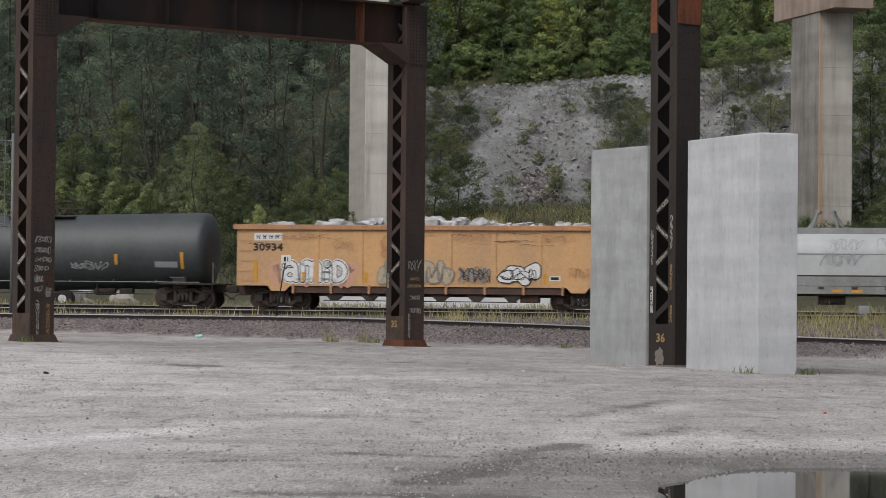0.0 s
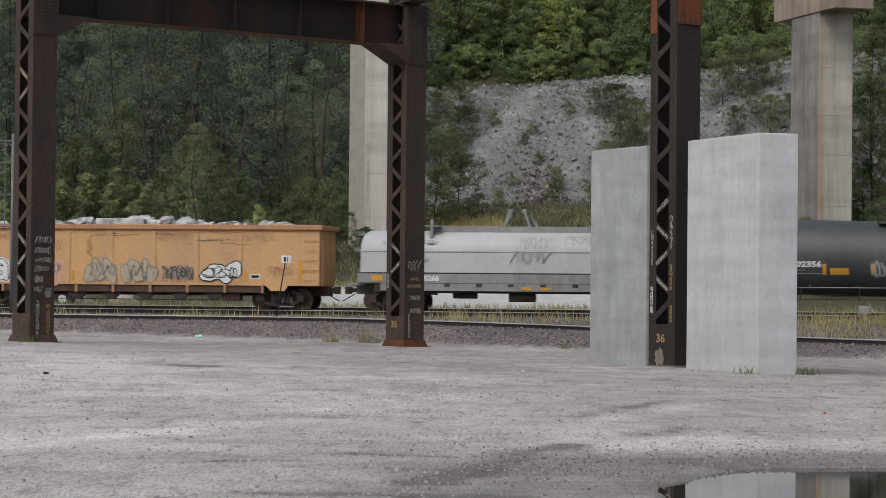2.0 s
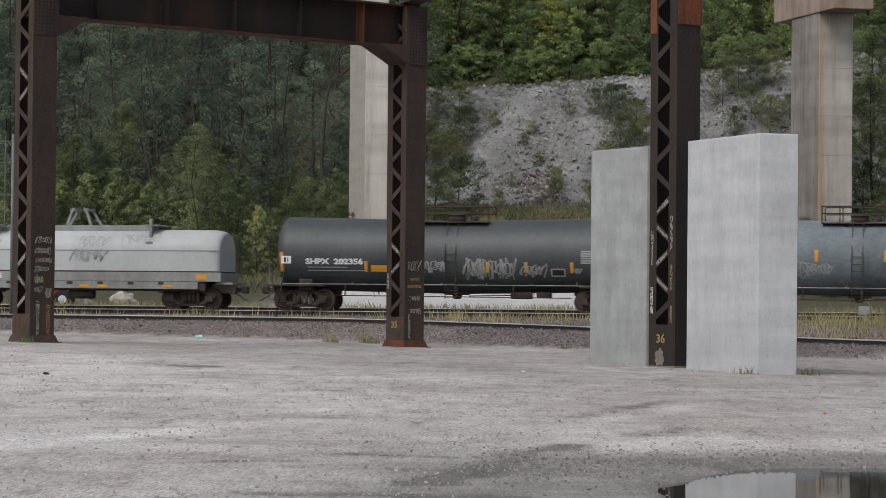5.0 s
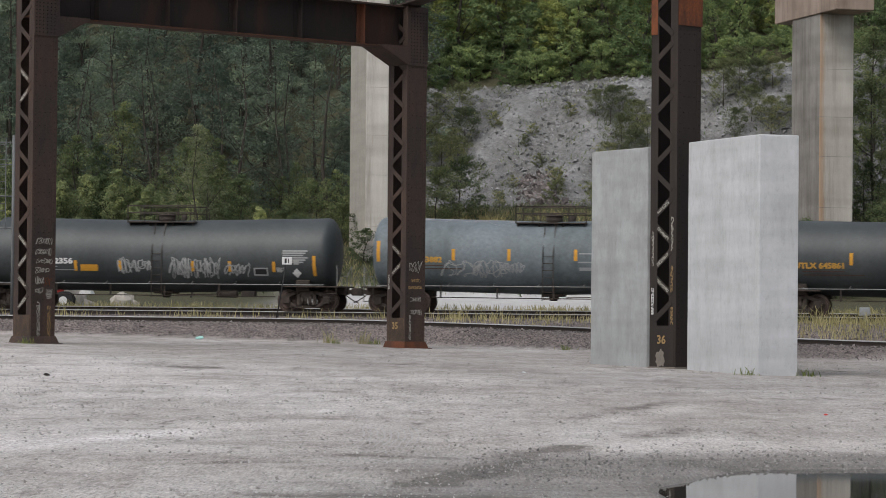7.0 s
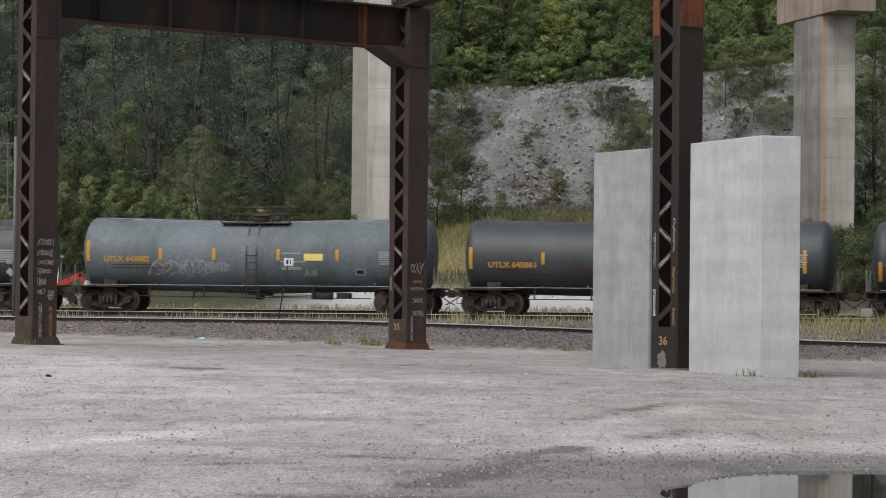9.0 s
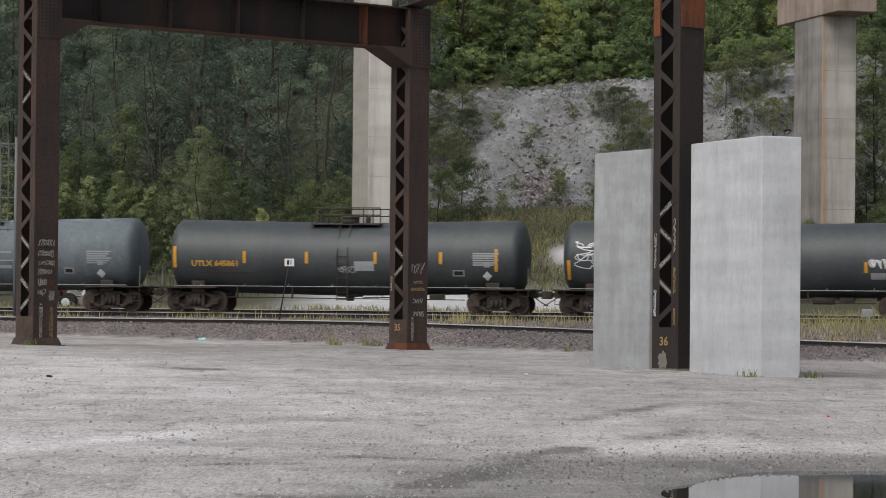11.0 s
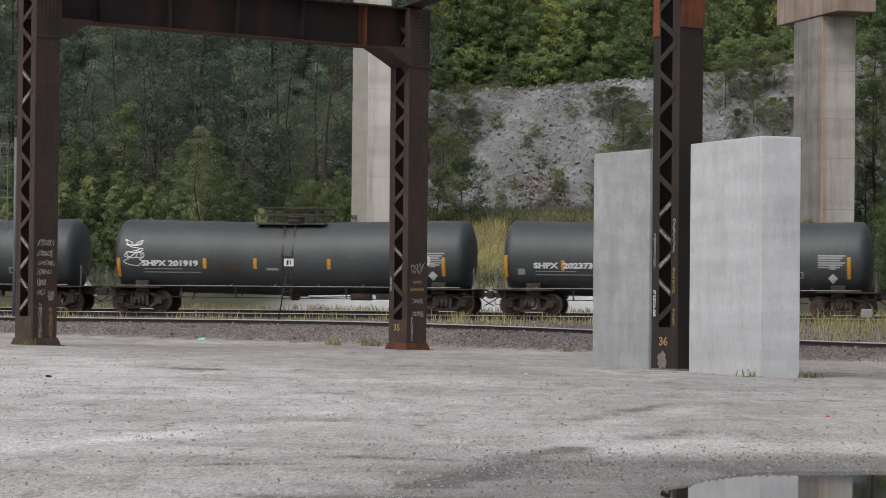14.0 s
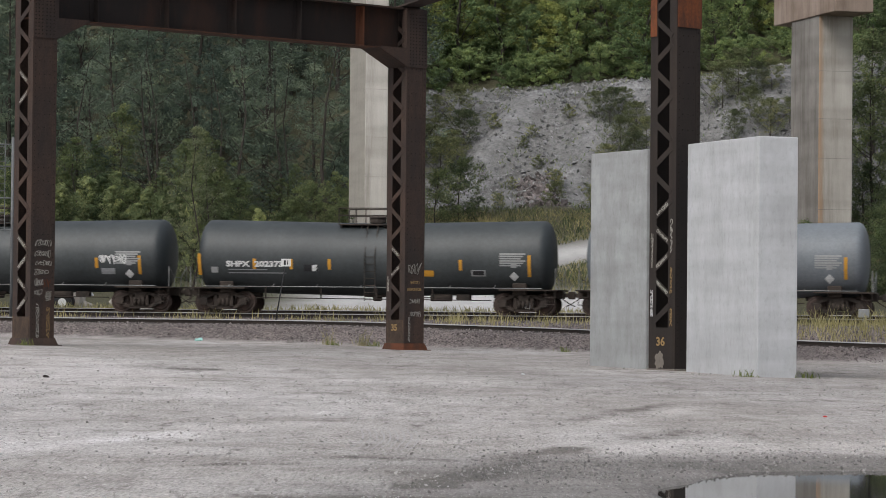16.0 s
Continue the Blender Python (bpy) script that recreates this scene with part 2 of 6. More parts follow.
def text_mesh(name, s, size, mat, parent, m, bold=0.0, squeeze=1.0):
    """Lettering in the built-in font as a thin mesh."""
    cu = bpy.data.curves.new(name, "FONT")
    cu.body, cu.size, cu.align_x, cu.align_y = s, size, "LEFT", "BOTTOM_BASELINE"
    cu.extrude, cu.offset, cu.resolution_u = 0.003, bold, 2
    tmp = new("t", cu)
    me = bpy.data.meshes.new_from_object(tmp)
    bpy.data.objects.remove(tmp)
    bpy.data.curves.remove(cu)
    me.transform(Matrix.Diagonal((squeeze, 1, 1, 1)))
    me.materials.clear()
    me.materials.append(mat)
    ob = new(name, me)
    ob.parent = parent
    ob.matrix_basis = m
    return ob


# ---- ground ----
def smooth(a, b, x):
    t = np.clip((x - a) / (b - a), 0, 1)
    return t * t * (3 - 2 * t)


NEAR_Y = ((-60, 126.5), (-15.2, 124), (-4, 122), (5.4, 117), (12.6, 111), (15.4, 108.3), (40, 84))
NEAR_Z = ((-60, 1.12), (-15.2, 1.10), (-4, 1.08), (5.4, 0.88), (12.6, 0.57), (15.4, 0.52), (40, 0.4))


def lerp(table, x):
    return np.interp(x, [p[0] for p in table], [p[1] for p in table])


def vnoise(x, y, s, seed=0.0):
    """Cheap layered waves, for unevenness."""
    v = 0
    for k, (a, b, c) in enumerate(((1.0, 0.3, 0.0), (-0.5, 1.1, 2.0), (0.9, -0.8, 4.1), (1.7, 1.3, 1.3), (-2.1, 0.7, 5.2))):
        v = v + np.sin((a * x + b * y) * s + c + seed * (k + 1)) * (0.5 if k > 2 else 1.0)
    return v / 4.0


def track_y(x):
    """The train's track."""
    return 131.0 - 0.2 * x


PROFILE = ((0, 1.10), (6, 1.15), (42, 2.0), (50, 3.2), (71, 7.6), (75, 8.2), (87, 16.6), (92, 17.4), (130, 38), (190, 75), (300, 120), (700, 150), (3500, 180))


def gully(x, e):
    """Washed-out channels that run down the stone slope askew; 0 on the ribs, 1 in the channels."""
    c = x - 0.5 * (e - 82) + 0.5 * vnoise(x, e, 0.45, 3)
    return 0.5 + 0.5 * np.sin(c * 1.15 + 0.8 * np.sin(c * 0.43))


def ground_z(x, y):
    x, y = np.asarray(x, float), np.asarray(y, float)
    yard = (0.1 - 0.016 * x + 0.001 * (y - 85)) * smooth(35, 80, y) + 0.012 * vnoise(x, y, 0.5) + (0.01 * vnoise(x, y, 2.1, 1) + 0.008 * vnoise(x + 0.7 * y, y, 4.3, 7) * (0.5 + vnoise(x, y, 0.3, 3))) * (1 - smooth(70, 100, y))
    yard = np.clip(yard, -0.6, 0.9)
    pud = smooth(-1.3, -0.7, -(((x - 4.9 - 0.1 * (y - 26.2)) / 3.0 + 0.06 * vnoise(x, y, 2.2, 4)) ** 4 + ((y - 26.2) / 6.2) ** 4))
    yard = yard - 0.13 * pud + 0.012 * vnoise(x, y, 5.0, 3) * smooth(0, 1, 1 - np.abs(y - 29) / 14)
    d = lerp(NEAR_Y, x) - y                       # in front of the near track
    zn = lerp(NEAR_Z, x) - 0.2
    bal = zn - np.clip(d - 1.9, 0, 50) * (0.42 - 0.27 * smooth(8, 12, x))
    front = np.maximum(yard, np.where(d > 0, bal, zn))
    e = y - track_y(x)
    back = np.interp(e, [p[0] for p in PROFILE], [p[1] for p in PROFILE])
    back = back + (x * 0.07) * smooth(70, 87, e) + vnoise(x, y, 0.18, 2) * 0.9 * smooth(60, 95, e) + 0.15 * vnoise(x, y, 0.7, 4) * smooth(40, 60, e)
    back = back - (0.55 * gully(x, e) + 0.16 * vnoise(x, y, 1.9, 6)) * smooth(73, 77, e) * (1 - smooth(88, 91, e))
    w = np.where(d > -1.2, 0, smooth(1.0, 4.0, -d))
    w = np.maximum(w, smooth(-2.5, -1.0, e))
    return front * (1 - w) + back * w


def haul_road(x, y):
    """A gravel track that climbs the bank."""
    e = y - track_y(x)
    return np.exp(-((e - 59 - 0.9 * (x - 8)) / 3.0) ** 2) * smooth(5.5, 7.2, x) * (1 - smooth(20, 23, x))


# worn and damp strokes across the yard: x, y of both ends, half width, strength (pale above 0, dark below)
STROKES = ((0.1, 29.2, 1.3, 35.0, 0.6, -0.8), (1.3, 35.0, 3.2, 40.5, 0.9, -0.4), (-0.8, 33.3, 0.0, 32.8, 0.4, -0.6), (-1.4, 26.4, 0.3, 26.0, 0.5, -0.6),
           (2.6, 36.2, 6.2, 36.8, 1.8, 0.8), (-11.5, 80.0, -8.0, 64.0, 5.0, 0.9), (-7.2, 72.5, -5.6, 71.0, 1.6, -0.55), (-9.2, 61.5, -8.0, 63.0, 0.6, -0.7),
           (-2.6, 31.2, -1.7, 31.8, 0.35, -0.5), (-4.6, 36.0, -2.2, 41.5, 1.4, 0.4), (2.2, 46.0, 3.6, 52.0, 0.8, -0.4), (2.7, 45.5, 4.2, 51.5, 0.7, 0.5))


def yard_wear(x, y):
    v = 0 * x
    for x0, y0, x1, y1, w, k in STROKES:
        dx, dy = x1 - x0, y1 - y0
        t = np.clip(((x - x0) * dx + (y - y0) * dy) / (dx * dx + dy * dy), -0.15, 1.15)
        ax, ay = (x - x0 - t * dx) * 2.2, y - y0 - t * dy
        v = v + 1.25 * k * np.exp(-(ax * ax + ay * ay) / (w * w)) * (0.8 + 0.5 * vnoise(x, y, 1.3, 3))
    return v


def build_ground():
    xs = np.concatenate([-np.geomspace(2500, 62, 14), np.arange(-60, -20, 1.6), np.arange(-20, -8, 0.5), np.arange(-8, 0, 0.25), np.arange(0, 6, 0.12), np.arange(6, 34, 0.5),
                         np.arange(34, 70, 1.8), np.geomspace(71, 2500, 14)])
    ys = np.concatenate([np.array([-600, -200, -80, -30, 0, 12, 18]), np.arange(21, 35, 0.12), np.arange(35, 70, 0.28), np.arange(70, 100, 0.5), np.arange(100, 140, 0.3), np.arange(140, 196, 0.8), np.arange(196, 224, 0.4), np.arange(224, 240, 0.8),
                         np.arange(240, 330, 4), np.geomspace(335, 4000, 14)])
    X, Y = np.meshgrid(xs, ys)
    Z = ground_z(X, Y)
    nx, ny = len(xs), len(ys)
    v = np.stack([X.ravel(), Y.ravel(), Z.ravel()], 1)
    i = np.arange(ny - 1)[:, None] * nx + np.arange(nx - 1)[None]
    f = np.stack([i, i + 1, i + 1 + nx, i + nx], -1).reshape(-1, 4)
    ob = mesh_np("ground", v, f, ground_material())
    me = ob.data
    me.shade_smooth()
    d = lerp(NEAR_Y, X) - Y
    e = Y - track_y(X)
    yard = (0.1 - 0.016 * X + 0.001 * (Y - 85)) * smooth(35, 80, Y)
    ballast = smooth(-0.03, 0.05, Z - yard - 0.02) * smooth(-4, -2, -np.abs(e + 6) + 14) * (e < 3.5) * (d < 9)
    talus = smooth(72, 76, e + 1.5 * vnoise(X, Y, 0.4)) * (1 - smooth(89, 92, e)) * smooth(-4.0, -1.0, X + 1.4 * vnoise(X, Y, 0.5, 5) + (e - 75) * 0.12)
    road = smooth(11, 13, e) * (1 - smooth(44, 49, e + 2 * vnoise(X, Y, 0.3))) * smooth(-11, -5, X + vnoise(X, Y, 0.4)) * (1 - smooth(9.5, 12.5, X))
    climb = haul_road(X, Y)
    wash = gully(X, e)
    wear = yard_wear(X, Y)
    soil = smooth(2.5, 5, e)
    dirt = smooth(62, 98, Y) * 0.9 + 0.5 * smooth(-5, 3, X + 1.5 * vnoise(X, Y, 0.25, 8)) * (1 - smooth(60, 95, Y)) + 0.8 * smooth(4, 10, X) * smooth(70, 80, Y)
    for name, val in (("dirt", np.clip(dirt, 0, 1)), ("wear", wear - 0.25), ("wash", wash), ("ballast", ballast), ("talus", talus), ("lot", np.clip(road + climb, 0, 1)), ("soil", soil),
                      ("damp", np.exp(-(((X - 4.3 + 0.6 * vnoise(X, Y, 0.9, 2)) / 5.2) ** 6 + ((Y - 28.0 + 0.9 * vnoise(X, Y, 0.8, 6)) / 6.3) ** 8)))):
        a = me.attributes.new(name, "FLOAT", "POINT")
        a.data.foreach_set("value", np.asarray(val, np.float32).ravel())
    tagged(ob, "gravel yard rising to ballast and a wooded hillside", "ground", kind="structure")
    return ob


def ground_material():
    m, n, l, b = material("gravel_ground", 0.9, 0, 0.25)

    def att(name):
        a = n.new("ShaderNodeAttribute")
        a.attribute_name = name
        return a.outputs["Fac"]
    big = tex(n, l, "noise", 0.16, 5, 0.6, (1, 0.45, 1))
    mid = tex(n, l, "noise", 1.1, 6, 0.7, (1, 0.3, 1))
    fine = tex(n, l, "noise", 14, 6, 0.75)
    peb = tex(n, l, "voronoi", 16)
    yard = ramp(n, l, big.outputs["Fac"], [(0.33, (0.375, 0.358, 0.344)), (0.5, (0.455, 0.441, 0.434)), (0.65, (0.55, 0.542, 0.542))])
    yard = mix(n, l, 1.0, yard, ramp(n, l, mid.outputs["Fac"], [(0.3, (0.76, 0.745, 0.725)), (0.5, (0.98, 0.975, 0.965)), (0.7, (1.14, 1.14, 1.14))]), "MULTIPLY")
    yard = mix(n, l, 1.0, yard, ramp(n, l, fine.outputs["Fac"], [(0.3, (0.62, 0.615, 0.61)), (0.7, (1.28, 1.28, 1.28))]), "MULTIPLY")
    rut = tex(n, l, "noise", 0.9, 6, 0.7, (0.35, 0.6, 1))
    yard = mix(n, l, 1.0, yard, ramp(n, l, rut.outputs["Fac"], [(0.32, (0.74, 0.725, 0.71)), (0.46, (1, 1, 1))]), "MULTIPLY")
    # scattered patches of dark chippings, stretched along the wheel ways
    chip = tex(n, l, "noise", 2.6, 5, 0.75, (0.8, 0.16, 1))
    yard = mix(n, l, 1.0, yard, ramp(n, l, chip.outputs["Fac"], [(0.30, (0.60, 0.585, 0.57)), (0.42, (1, 1, 1)), (0.62, (1, 1, 1)), (0.72, (1.18, 1.18, 1.18))]), "MULTIPLY")
    speck = tex(n, l, "noise", 32, 4, 0.85, (1, 0.09, 1))
    yard = mix(n, l, 1.0, yard, ramp(n, l, speck.outputs["Fac"], [(0.30, (0.46, 0.455, 0.45)), (0.46, (0.93, 0.93, 0.93)), (0.68, (1.36, 1.36, 1.36))]), "MULTIPLY")
    yard = mix(n, l, att("dirt"), yard, mix(n, l, 1.0, yard, (0.76, 0.74, 0.72), "MULTIPLY"))
    # worn strokes, their edges broken up by the grain
    rag = n.new("ShaderNodeMath")
    rag.operation = "MULTIPLY_ADD"
    l.new(chip.outputs["Fac"], rag.inputs[0])
    rag.inputs[1].default_value = 1.6
    l.new(att("wear"), rag.inputs[2])
    yard = mix(n, l, 1.0, yard, ramp(n, l, rag.outputs[0], [(0.0, (0.42, 0.405, 0.39)), (0.40, (0.93, 0.925, 0.92)), (0.6, (1, 1, 1)), (1.0, (1.22, 1.225, 1.24))]), "MULTIPLY")
    damp = n.new("ShaderNodeMath")
    damp.operation = "MULTIPLY"
    l.new(att("damp"), damp.inputs[0])
    l.new(ramp(n, l, rut.outputs["Fac"], [(0.42, (1, 1, 1)), (0.66, (0.5, 0.5, 0.5))]), damp.inputs[1])
    c = mix(n, l, damp.outputs[0], yard, mix(n, l, 0.62, mix(n, l, 1.0, yard, (0.62, 0.61, 0.60), "MULTIPLY"), (0.13, 0.126, 0.123)))
    balc = mix(n, l, 1.0, ramp(n, l, peb.outputs["Color"], [(0.1, (0.06, 0.052, 0.050)), (0.9, (0.22, 0.195, 0.19))]),
               ramp(n, l, mid.outputs["Fac"], [(0.3, (0.7, 0.7, 0.7)), (0.7, (1.2, 1.15, 1.12))]), "MULTIPLY")
    c = mix(n, l, att("ballast"), c, balc)
    soil = ramp(n, l, fine.outputs["Fac"], [(0.3, (0.035, 0.034, 0.022)), (0.7, (0.085, 0.082, 0.045))])
    c = mix(n, l, att("soil"), c, soil)
    tp = tex(n, l, "voronoi", 9.0)
    tn = tex(n, l, "noise", 0.55, 7, 0.7)
    tal = ramp(n, l, tn.outputs["Fac"], [(0.36, (0.125, 0.124, 0.122)), (0.48, (0.18, 0.181, 0.181)), (0.66, (0.245, 0.248, 0.25))])
    tal = mix(n, l, att("wash"), tal, mix(n, l, 1.0, tal, (0.78, 0.77, 0.755), "MULTIPLY"))
    scree = tex(n, l, "noise", 3.2, 6, 0.75)
    tal = mix(n, l, 1.0, tal, ramp(n, l, scree.outputs["Fac"], [(0.34, (0.62, 0.61, 0.60)), (0.5, (1, 1, 1)), (0.68, (1.16, 1.16, 1.16))]), "MULTIPLY")
    tal = mix(n, l, 1.0, tal, ramp(n, l, tp.outputs["Color"], [(0.1, (0.82, 0.82, 0.82)), (0.9, (1.12, 1.12, 1.12))]), "MULTIPLY")
    c = mix(n, l, att("talus"), c, tal)
    c = mix(n, l, att("lot"), c, ramp(n, l, mid.outputs["Fac"], [(0.3, (0.36, 0.355, 0.35)), (0.7, (0.47, 0.465, 0.46))]))
    l.new(c, b.inputs["Base Color"])
    h = n.new("ShaderNodeMath")
    h.operation = "ADD"
    l.new(fine.outputs["Fac"], h.inputs[0])
    l.new(peb.outputs["Distance"], h.inputs[1])
    bump(n, l, b, h.outputs[0], 0.6, 0.05)
    return m


build_ground()


def on_ground(x, y):
    return float(ground_z(x, y))


def water_material():
    m, n, l, b = material("puddle_water", 0.03, 0, 0.5)
    b.inputs["Base Color"].default_value = (0.03, 0.028, 0.025, 1)
    b.inputs["IOR"].default_value = 1.33
    return m


bm = bmesh.new()
WATER_Z = -0.055
v = [bm.verts.new(p) for p in ((0.9, 18.5, WATER_Z), (10, 18.5, WATER_Z), (10, 34.5, WATER_Z), (0.9, 34.5, WATER_Z))]
bm.faces.new(v)
tagged(part("puddle", bm, water_material()), "still rain puddle lying in the gravel", "water", kind="structure")


# ---- tracks ----
def rail_line(name, pts, label):
    """A flat-bottomed rail swept along points: foot, web and head."""
    prof = ((-0.07, -0.18), (0.07, -0.18), (0.07, -0.16), (0.012, -0.14), (0.012, -0.045), (0.036, -0.038), (0.036, -0.006), (0.028, 0), (-0.028, 0), (-0.036, -0.006), (-0.036, -0.038), (-0.012, -0.045), (-0.012, -0.14), (-0.07, -0.16))
    root = empty(name, Matrix(), label, "rail")
    for nm, ids, mt in (("rail_body", range(14), M_RAILSIDE), ("running_surface", None, M_RAIL)):
        bm = bmesh.new()
        pr = prof if ids else ((-0.03, 0.002), (0.03, 0.002), (0.041, -0.009), (0.041, -0.03), (-0.041, -0.03), (-0.041, -0.009))
        rings = []
        for i, p in enumerate(pts):
            a, b = Vector(pts[max(i - 1, 0)]), Vector(pts[min(i + 1, len(pts) - 1)])
            side = Vector(((b - a).y, -(b - a).x, 0)).normalized()
            rings.append([bm.verts.new(Vector(p) + side * u + Vector((0, 0, w))) for u, w in pr])
        k = len(pr)
        for r0, r1 in zip(rings, rings[1:]):
            for j in range(k):
                bm.faces.new((r0[j], r0[(j + 1) % k], r1[(j + 1) % k], r1[j]))
        part(nm, bm, mt, root)
    tagged(root, kind="structure")


TR_ANG = math.degrees(math.atan(-0.2))
TR_DIR = Vector((1, -0.2, 0)).normalized()
TR_NRM = Vector((0.2, 1, 0)).normalized()
RAIL_Z = 1.33


def on_track(s, across=0.0, z=0.0):
    p = Vector((0, 131.0, RAIL_Z)) + TR_DIR * s + TR_NRM * across
    return Vector((p.x, p.y, p.z + z))


for off, dz in ((-0.75, 0.0), (0.75, 0.0)):
    rail_line("train_rail", [on_track(s, off) for s in (-120, -40, 0, 40, 160)], "worn steel rail under the passing train")
for off in (5.0, 6.5):
    rail_line("siding_rail", [on_track(s, off, 0.14) for s in (-120, -40, 0, 40, 160)], "dark rusty siding rail behind the train")
for off in (0.0, 1.5):
    pts = [(x, float(lerp(NEAR_Y, x)) + off, float(lerp(NEAR_Z, x))) for x in np.arange(-50, 39, 1.0)]
    k = np.ones(7) / 7
    ys = np.convolve(np.pad([p[1] for p in pts], 3, mode="edge"), k, "valid")
    zs = np.convolve(np.pad([p[2] for p in pts], 3, mode="edge"), k, "valid")
    rail_line("near_rail", [(p[0], float(a), float(b)) for p, a, b in zip(pts, ys, zs)], "shiny-topped steel rail on ballast")

tie_mesh = bmesh.new()
rbox(tie_mesh, -0.11, 0.11, -1.3, 1.3, -0.36, -0.19, 0.015)
tie_rows = []
for k in range(150):
    s = -45 + 0.6 * k
    tie_rows.append(Matrix.Translation(on_track(s)) @ pose(0, 0, 0, 0, 0, TR_ANG))
tie_ob = part("tie", tie_mesh, M_TIE, None)
tie_root = empty("train_track_ties", Matrix(), "dark creosoted wooden ties under the rails", "railway ties")
tagged(tie_root, kind="structure")
tie_ob.parent = tie_root
tie_ob.matrix_basis = tie_rows[0]
for m in tie_rows[1:]:
    o = tie_ob.copy()
    scene.collection.objects.link(o)
    o.matrix_basis = m
for k in range(70):
    x = -20 + 0.6 * k
    o = tie_ob.copy()
    scene.collection.objects.link(o)
    ang = math.degrees(math.atan2(float(lerp(NEAR_Y, x + 0.5) - lerp(NEAR_Y, x - 0.5)), 1.0))
    o.matrix_basis = pose(x, float(lerp(NEAR_Y, x)) + 0.75, float(lerp(NEAR_Z, x)) + 0.02, 0, 0, ang)


# ---- train ----
def travel(t):
    return 6.422 * t - 0.010237 * t * t + 0.00061138 * t ** 3


CARS, WHEELSETS = [], []
WHEEL_R = 0.46


def wheelset(parent, x):
    bm = bmesh.new()
    for s in (-1, 1):
        for y0, y1, r in ((0.70, 0.82, WHEEL_R), (0.67, 0.70, WHEEL_R + 0.025)):
            tube(bm, (0, s * y0, 0), (0, s * y1, 0), r, r, 28)
        tube(bm, (0, s * 0.82, 0), (0, s * 0.835, 0), WHEEL_R * 0.80, WHEEL_R * 0.70, 28)
        tube(bm, (0, s * 0.82, 0), (0, s * 0.98, 0), 0.12, 0.10, 12)
        for k in range(5):
            a = 2 * math.pi * k / 5
            tube(bm, (0.22 * math.cos(a), s * 0.83, 0.22 * math.sin(a)), (0.22 * math.cos(a), s * 0.845, 0.22 * math.sin(a)), 0.045, 0.045, 8)
    tube(bm, (0, -0.7, 0), (0, 0.7, 0), 0.085, 0.085, 10)
    ob = part("wheelset", bm, M_WHEEL, parent, m=pose(x, 0, WHEEL_R))
    WHEELSETS.append((ob, x))


def bogie(parent, x, wb=1.72):
    bm = bmesh.new()
    rbox(bm, x - 0.22, x + 0.22, -1.1, 1.1, 0.55, 0.85, 0.03)
    rbox(bm, x - 0.3, x + 0.3, -0.3, 0.3, 0.8, 1.0, 0.03)
    parent = part("bogie", bm, M_UNDER, parent, "grimy cast steel bogie")
    for s in (-1, 1):
        bm = bmesh.new()
        y0, y1 = sorted((s * 0.92, s * 1.08))
        k, ym = wb / 1.72, (y0 + y1) / 2
        runs = (((-1.1, 0.56), (-0.46, 0.80)), ((-0.5, 0.80), (0.5, 0.80)), ((0.46, 0.80), (1.1, 0.56)), ((-1.0, 0.46), (-0.40, 0.22)), ((-0.44, 0.22), (0.44, 0.22)), ((0.40, 0.22), (1.0, 0.46)),
                ((-0.34, 0.2), (-0.34, 0.82)), ((0.34, 0.2), (0.34, 0.82)))
        for (xa, za), (xb, zb) in runs:
            bar(bm, (x + xa * k, ym, za), (x + xb * k, ym, zb), 0.13, y1 - y0, (0, 1, 0))
        for dx in (-0.18, 0, 0.18):
            tube(bm, (x + dx, s * 1.1, 0.3), (x + dx, s * 1.1, 0.62), 0.075, 0.075, 10)
        for dx in (-wb / 2, wb / 2):
            rbox(bm, x + dx - 0.16, x + dx + 0.16, min(s * 1.04, s * 1.15), max(s * 1.04, s * 1.15), 0.34, 0.62, 0.02)
        part("side_frame", bm, M_UNDER, parent, "grimy cast bogie side frame" if s < 0 else "")
    for dx in (-wb / 2, wb / 2):
        wheelset(parent, x + dx)


def coupler(parent, x, s, length):
    bm = bmesh.new()
    rbox(bm, min(x, x + s * length), max(x, x + s * length), -0.08, 0.08, 0.78, 0.95, 0.02)
    e = x + s * length
    rbox(bm, e - 0.14, e + 0.14, -0.17, 0.14, 0.70, 1.02, 0.05)
    tube(bm, (e - s * 0.35, -0.3, 0.72), (e + s * 0.02, -0.36, 0.48), 0.025, 0.025, 6)
    tube(bm, (e + s * 0.02, -0.36, 0.48), (e + s * 0.2, -0.3, 0.40), 0.025, 0.025, 6)
    part("coupler", bm, M_UNDER, parent)


def car(name, s0, s1, label, category):
    c = 0.5 * (s0 + s1)
    e = empty(name, Matrix.Translation(on_track(c)) @ pose(0, 0, 0, 0, 0, TR_ANG), label, category, "cars of the freight train")
    CARS.append((e, c))
    return e, 0.5 * (s1 - s0)


def wrap(ob, fn, off=0.012):
    """Lay a flat marking (x, y up) on a curved car side facing the yard; fn gives how far out the side is at x, z."""
    me = ob.data
    m = ob.matrix_basis.copy()
    for v in me.vertices:
        p = m @ v.co
        out = fn(p.x, p.z)
        v.co = (p.x, -out - off + v.co.z * -1.0, p.z)
    ob.matrix_basis = Matrix()


def lettering(parent, fn, s, x, z, h, mat, bold=0.012, width=None, off=0.014, name="lettering"):
    ob = text_mesh(name, s, h / 0.72, mat, parent, pose(x, 0, z, 90), bold)
    w = max(v.co.x for v in ob.data.vertices) or 1
    if width:
        ob.data.transform(Matrix.Diagonal((width / w, 1, 1, 1)))
    wrap(ob, fn, off)
    return ob


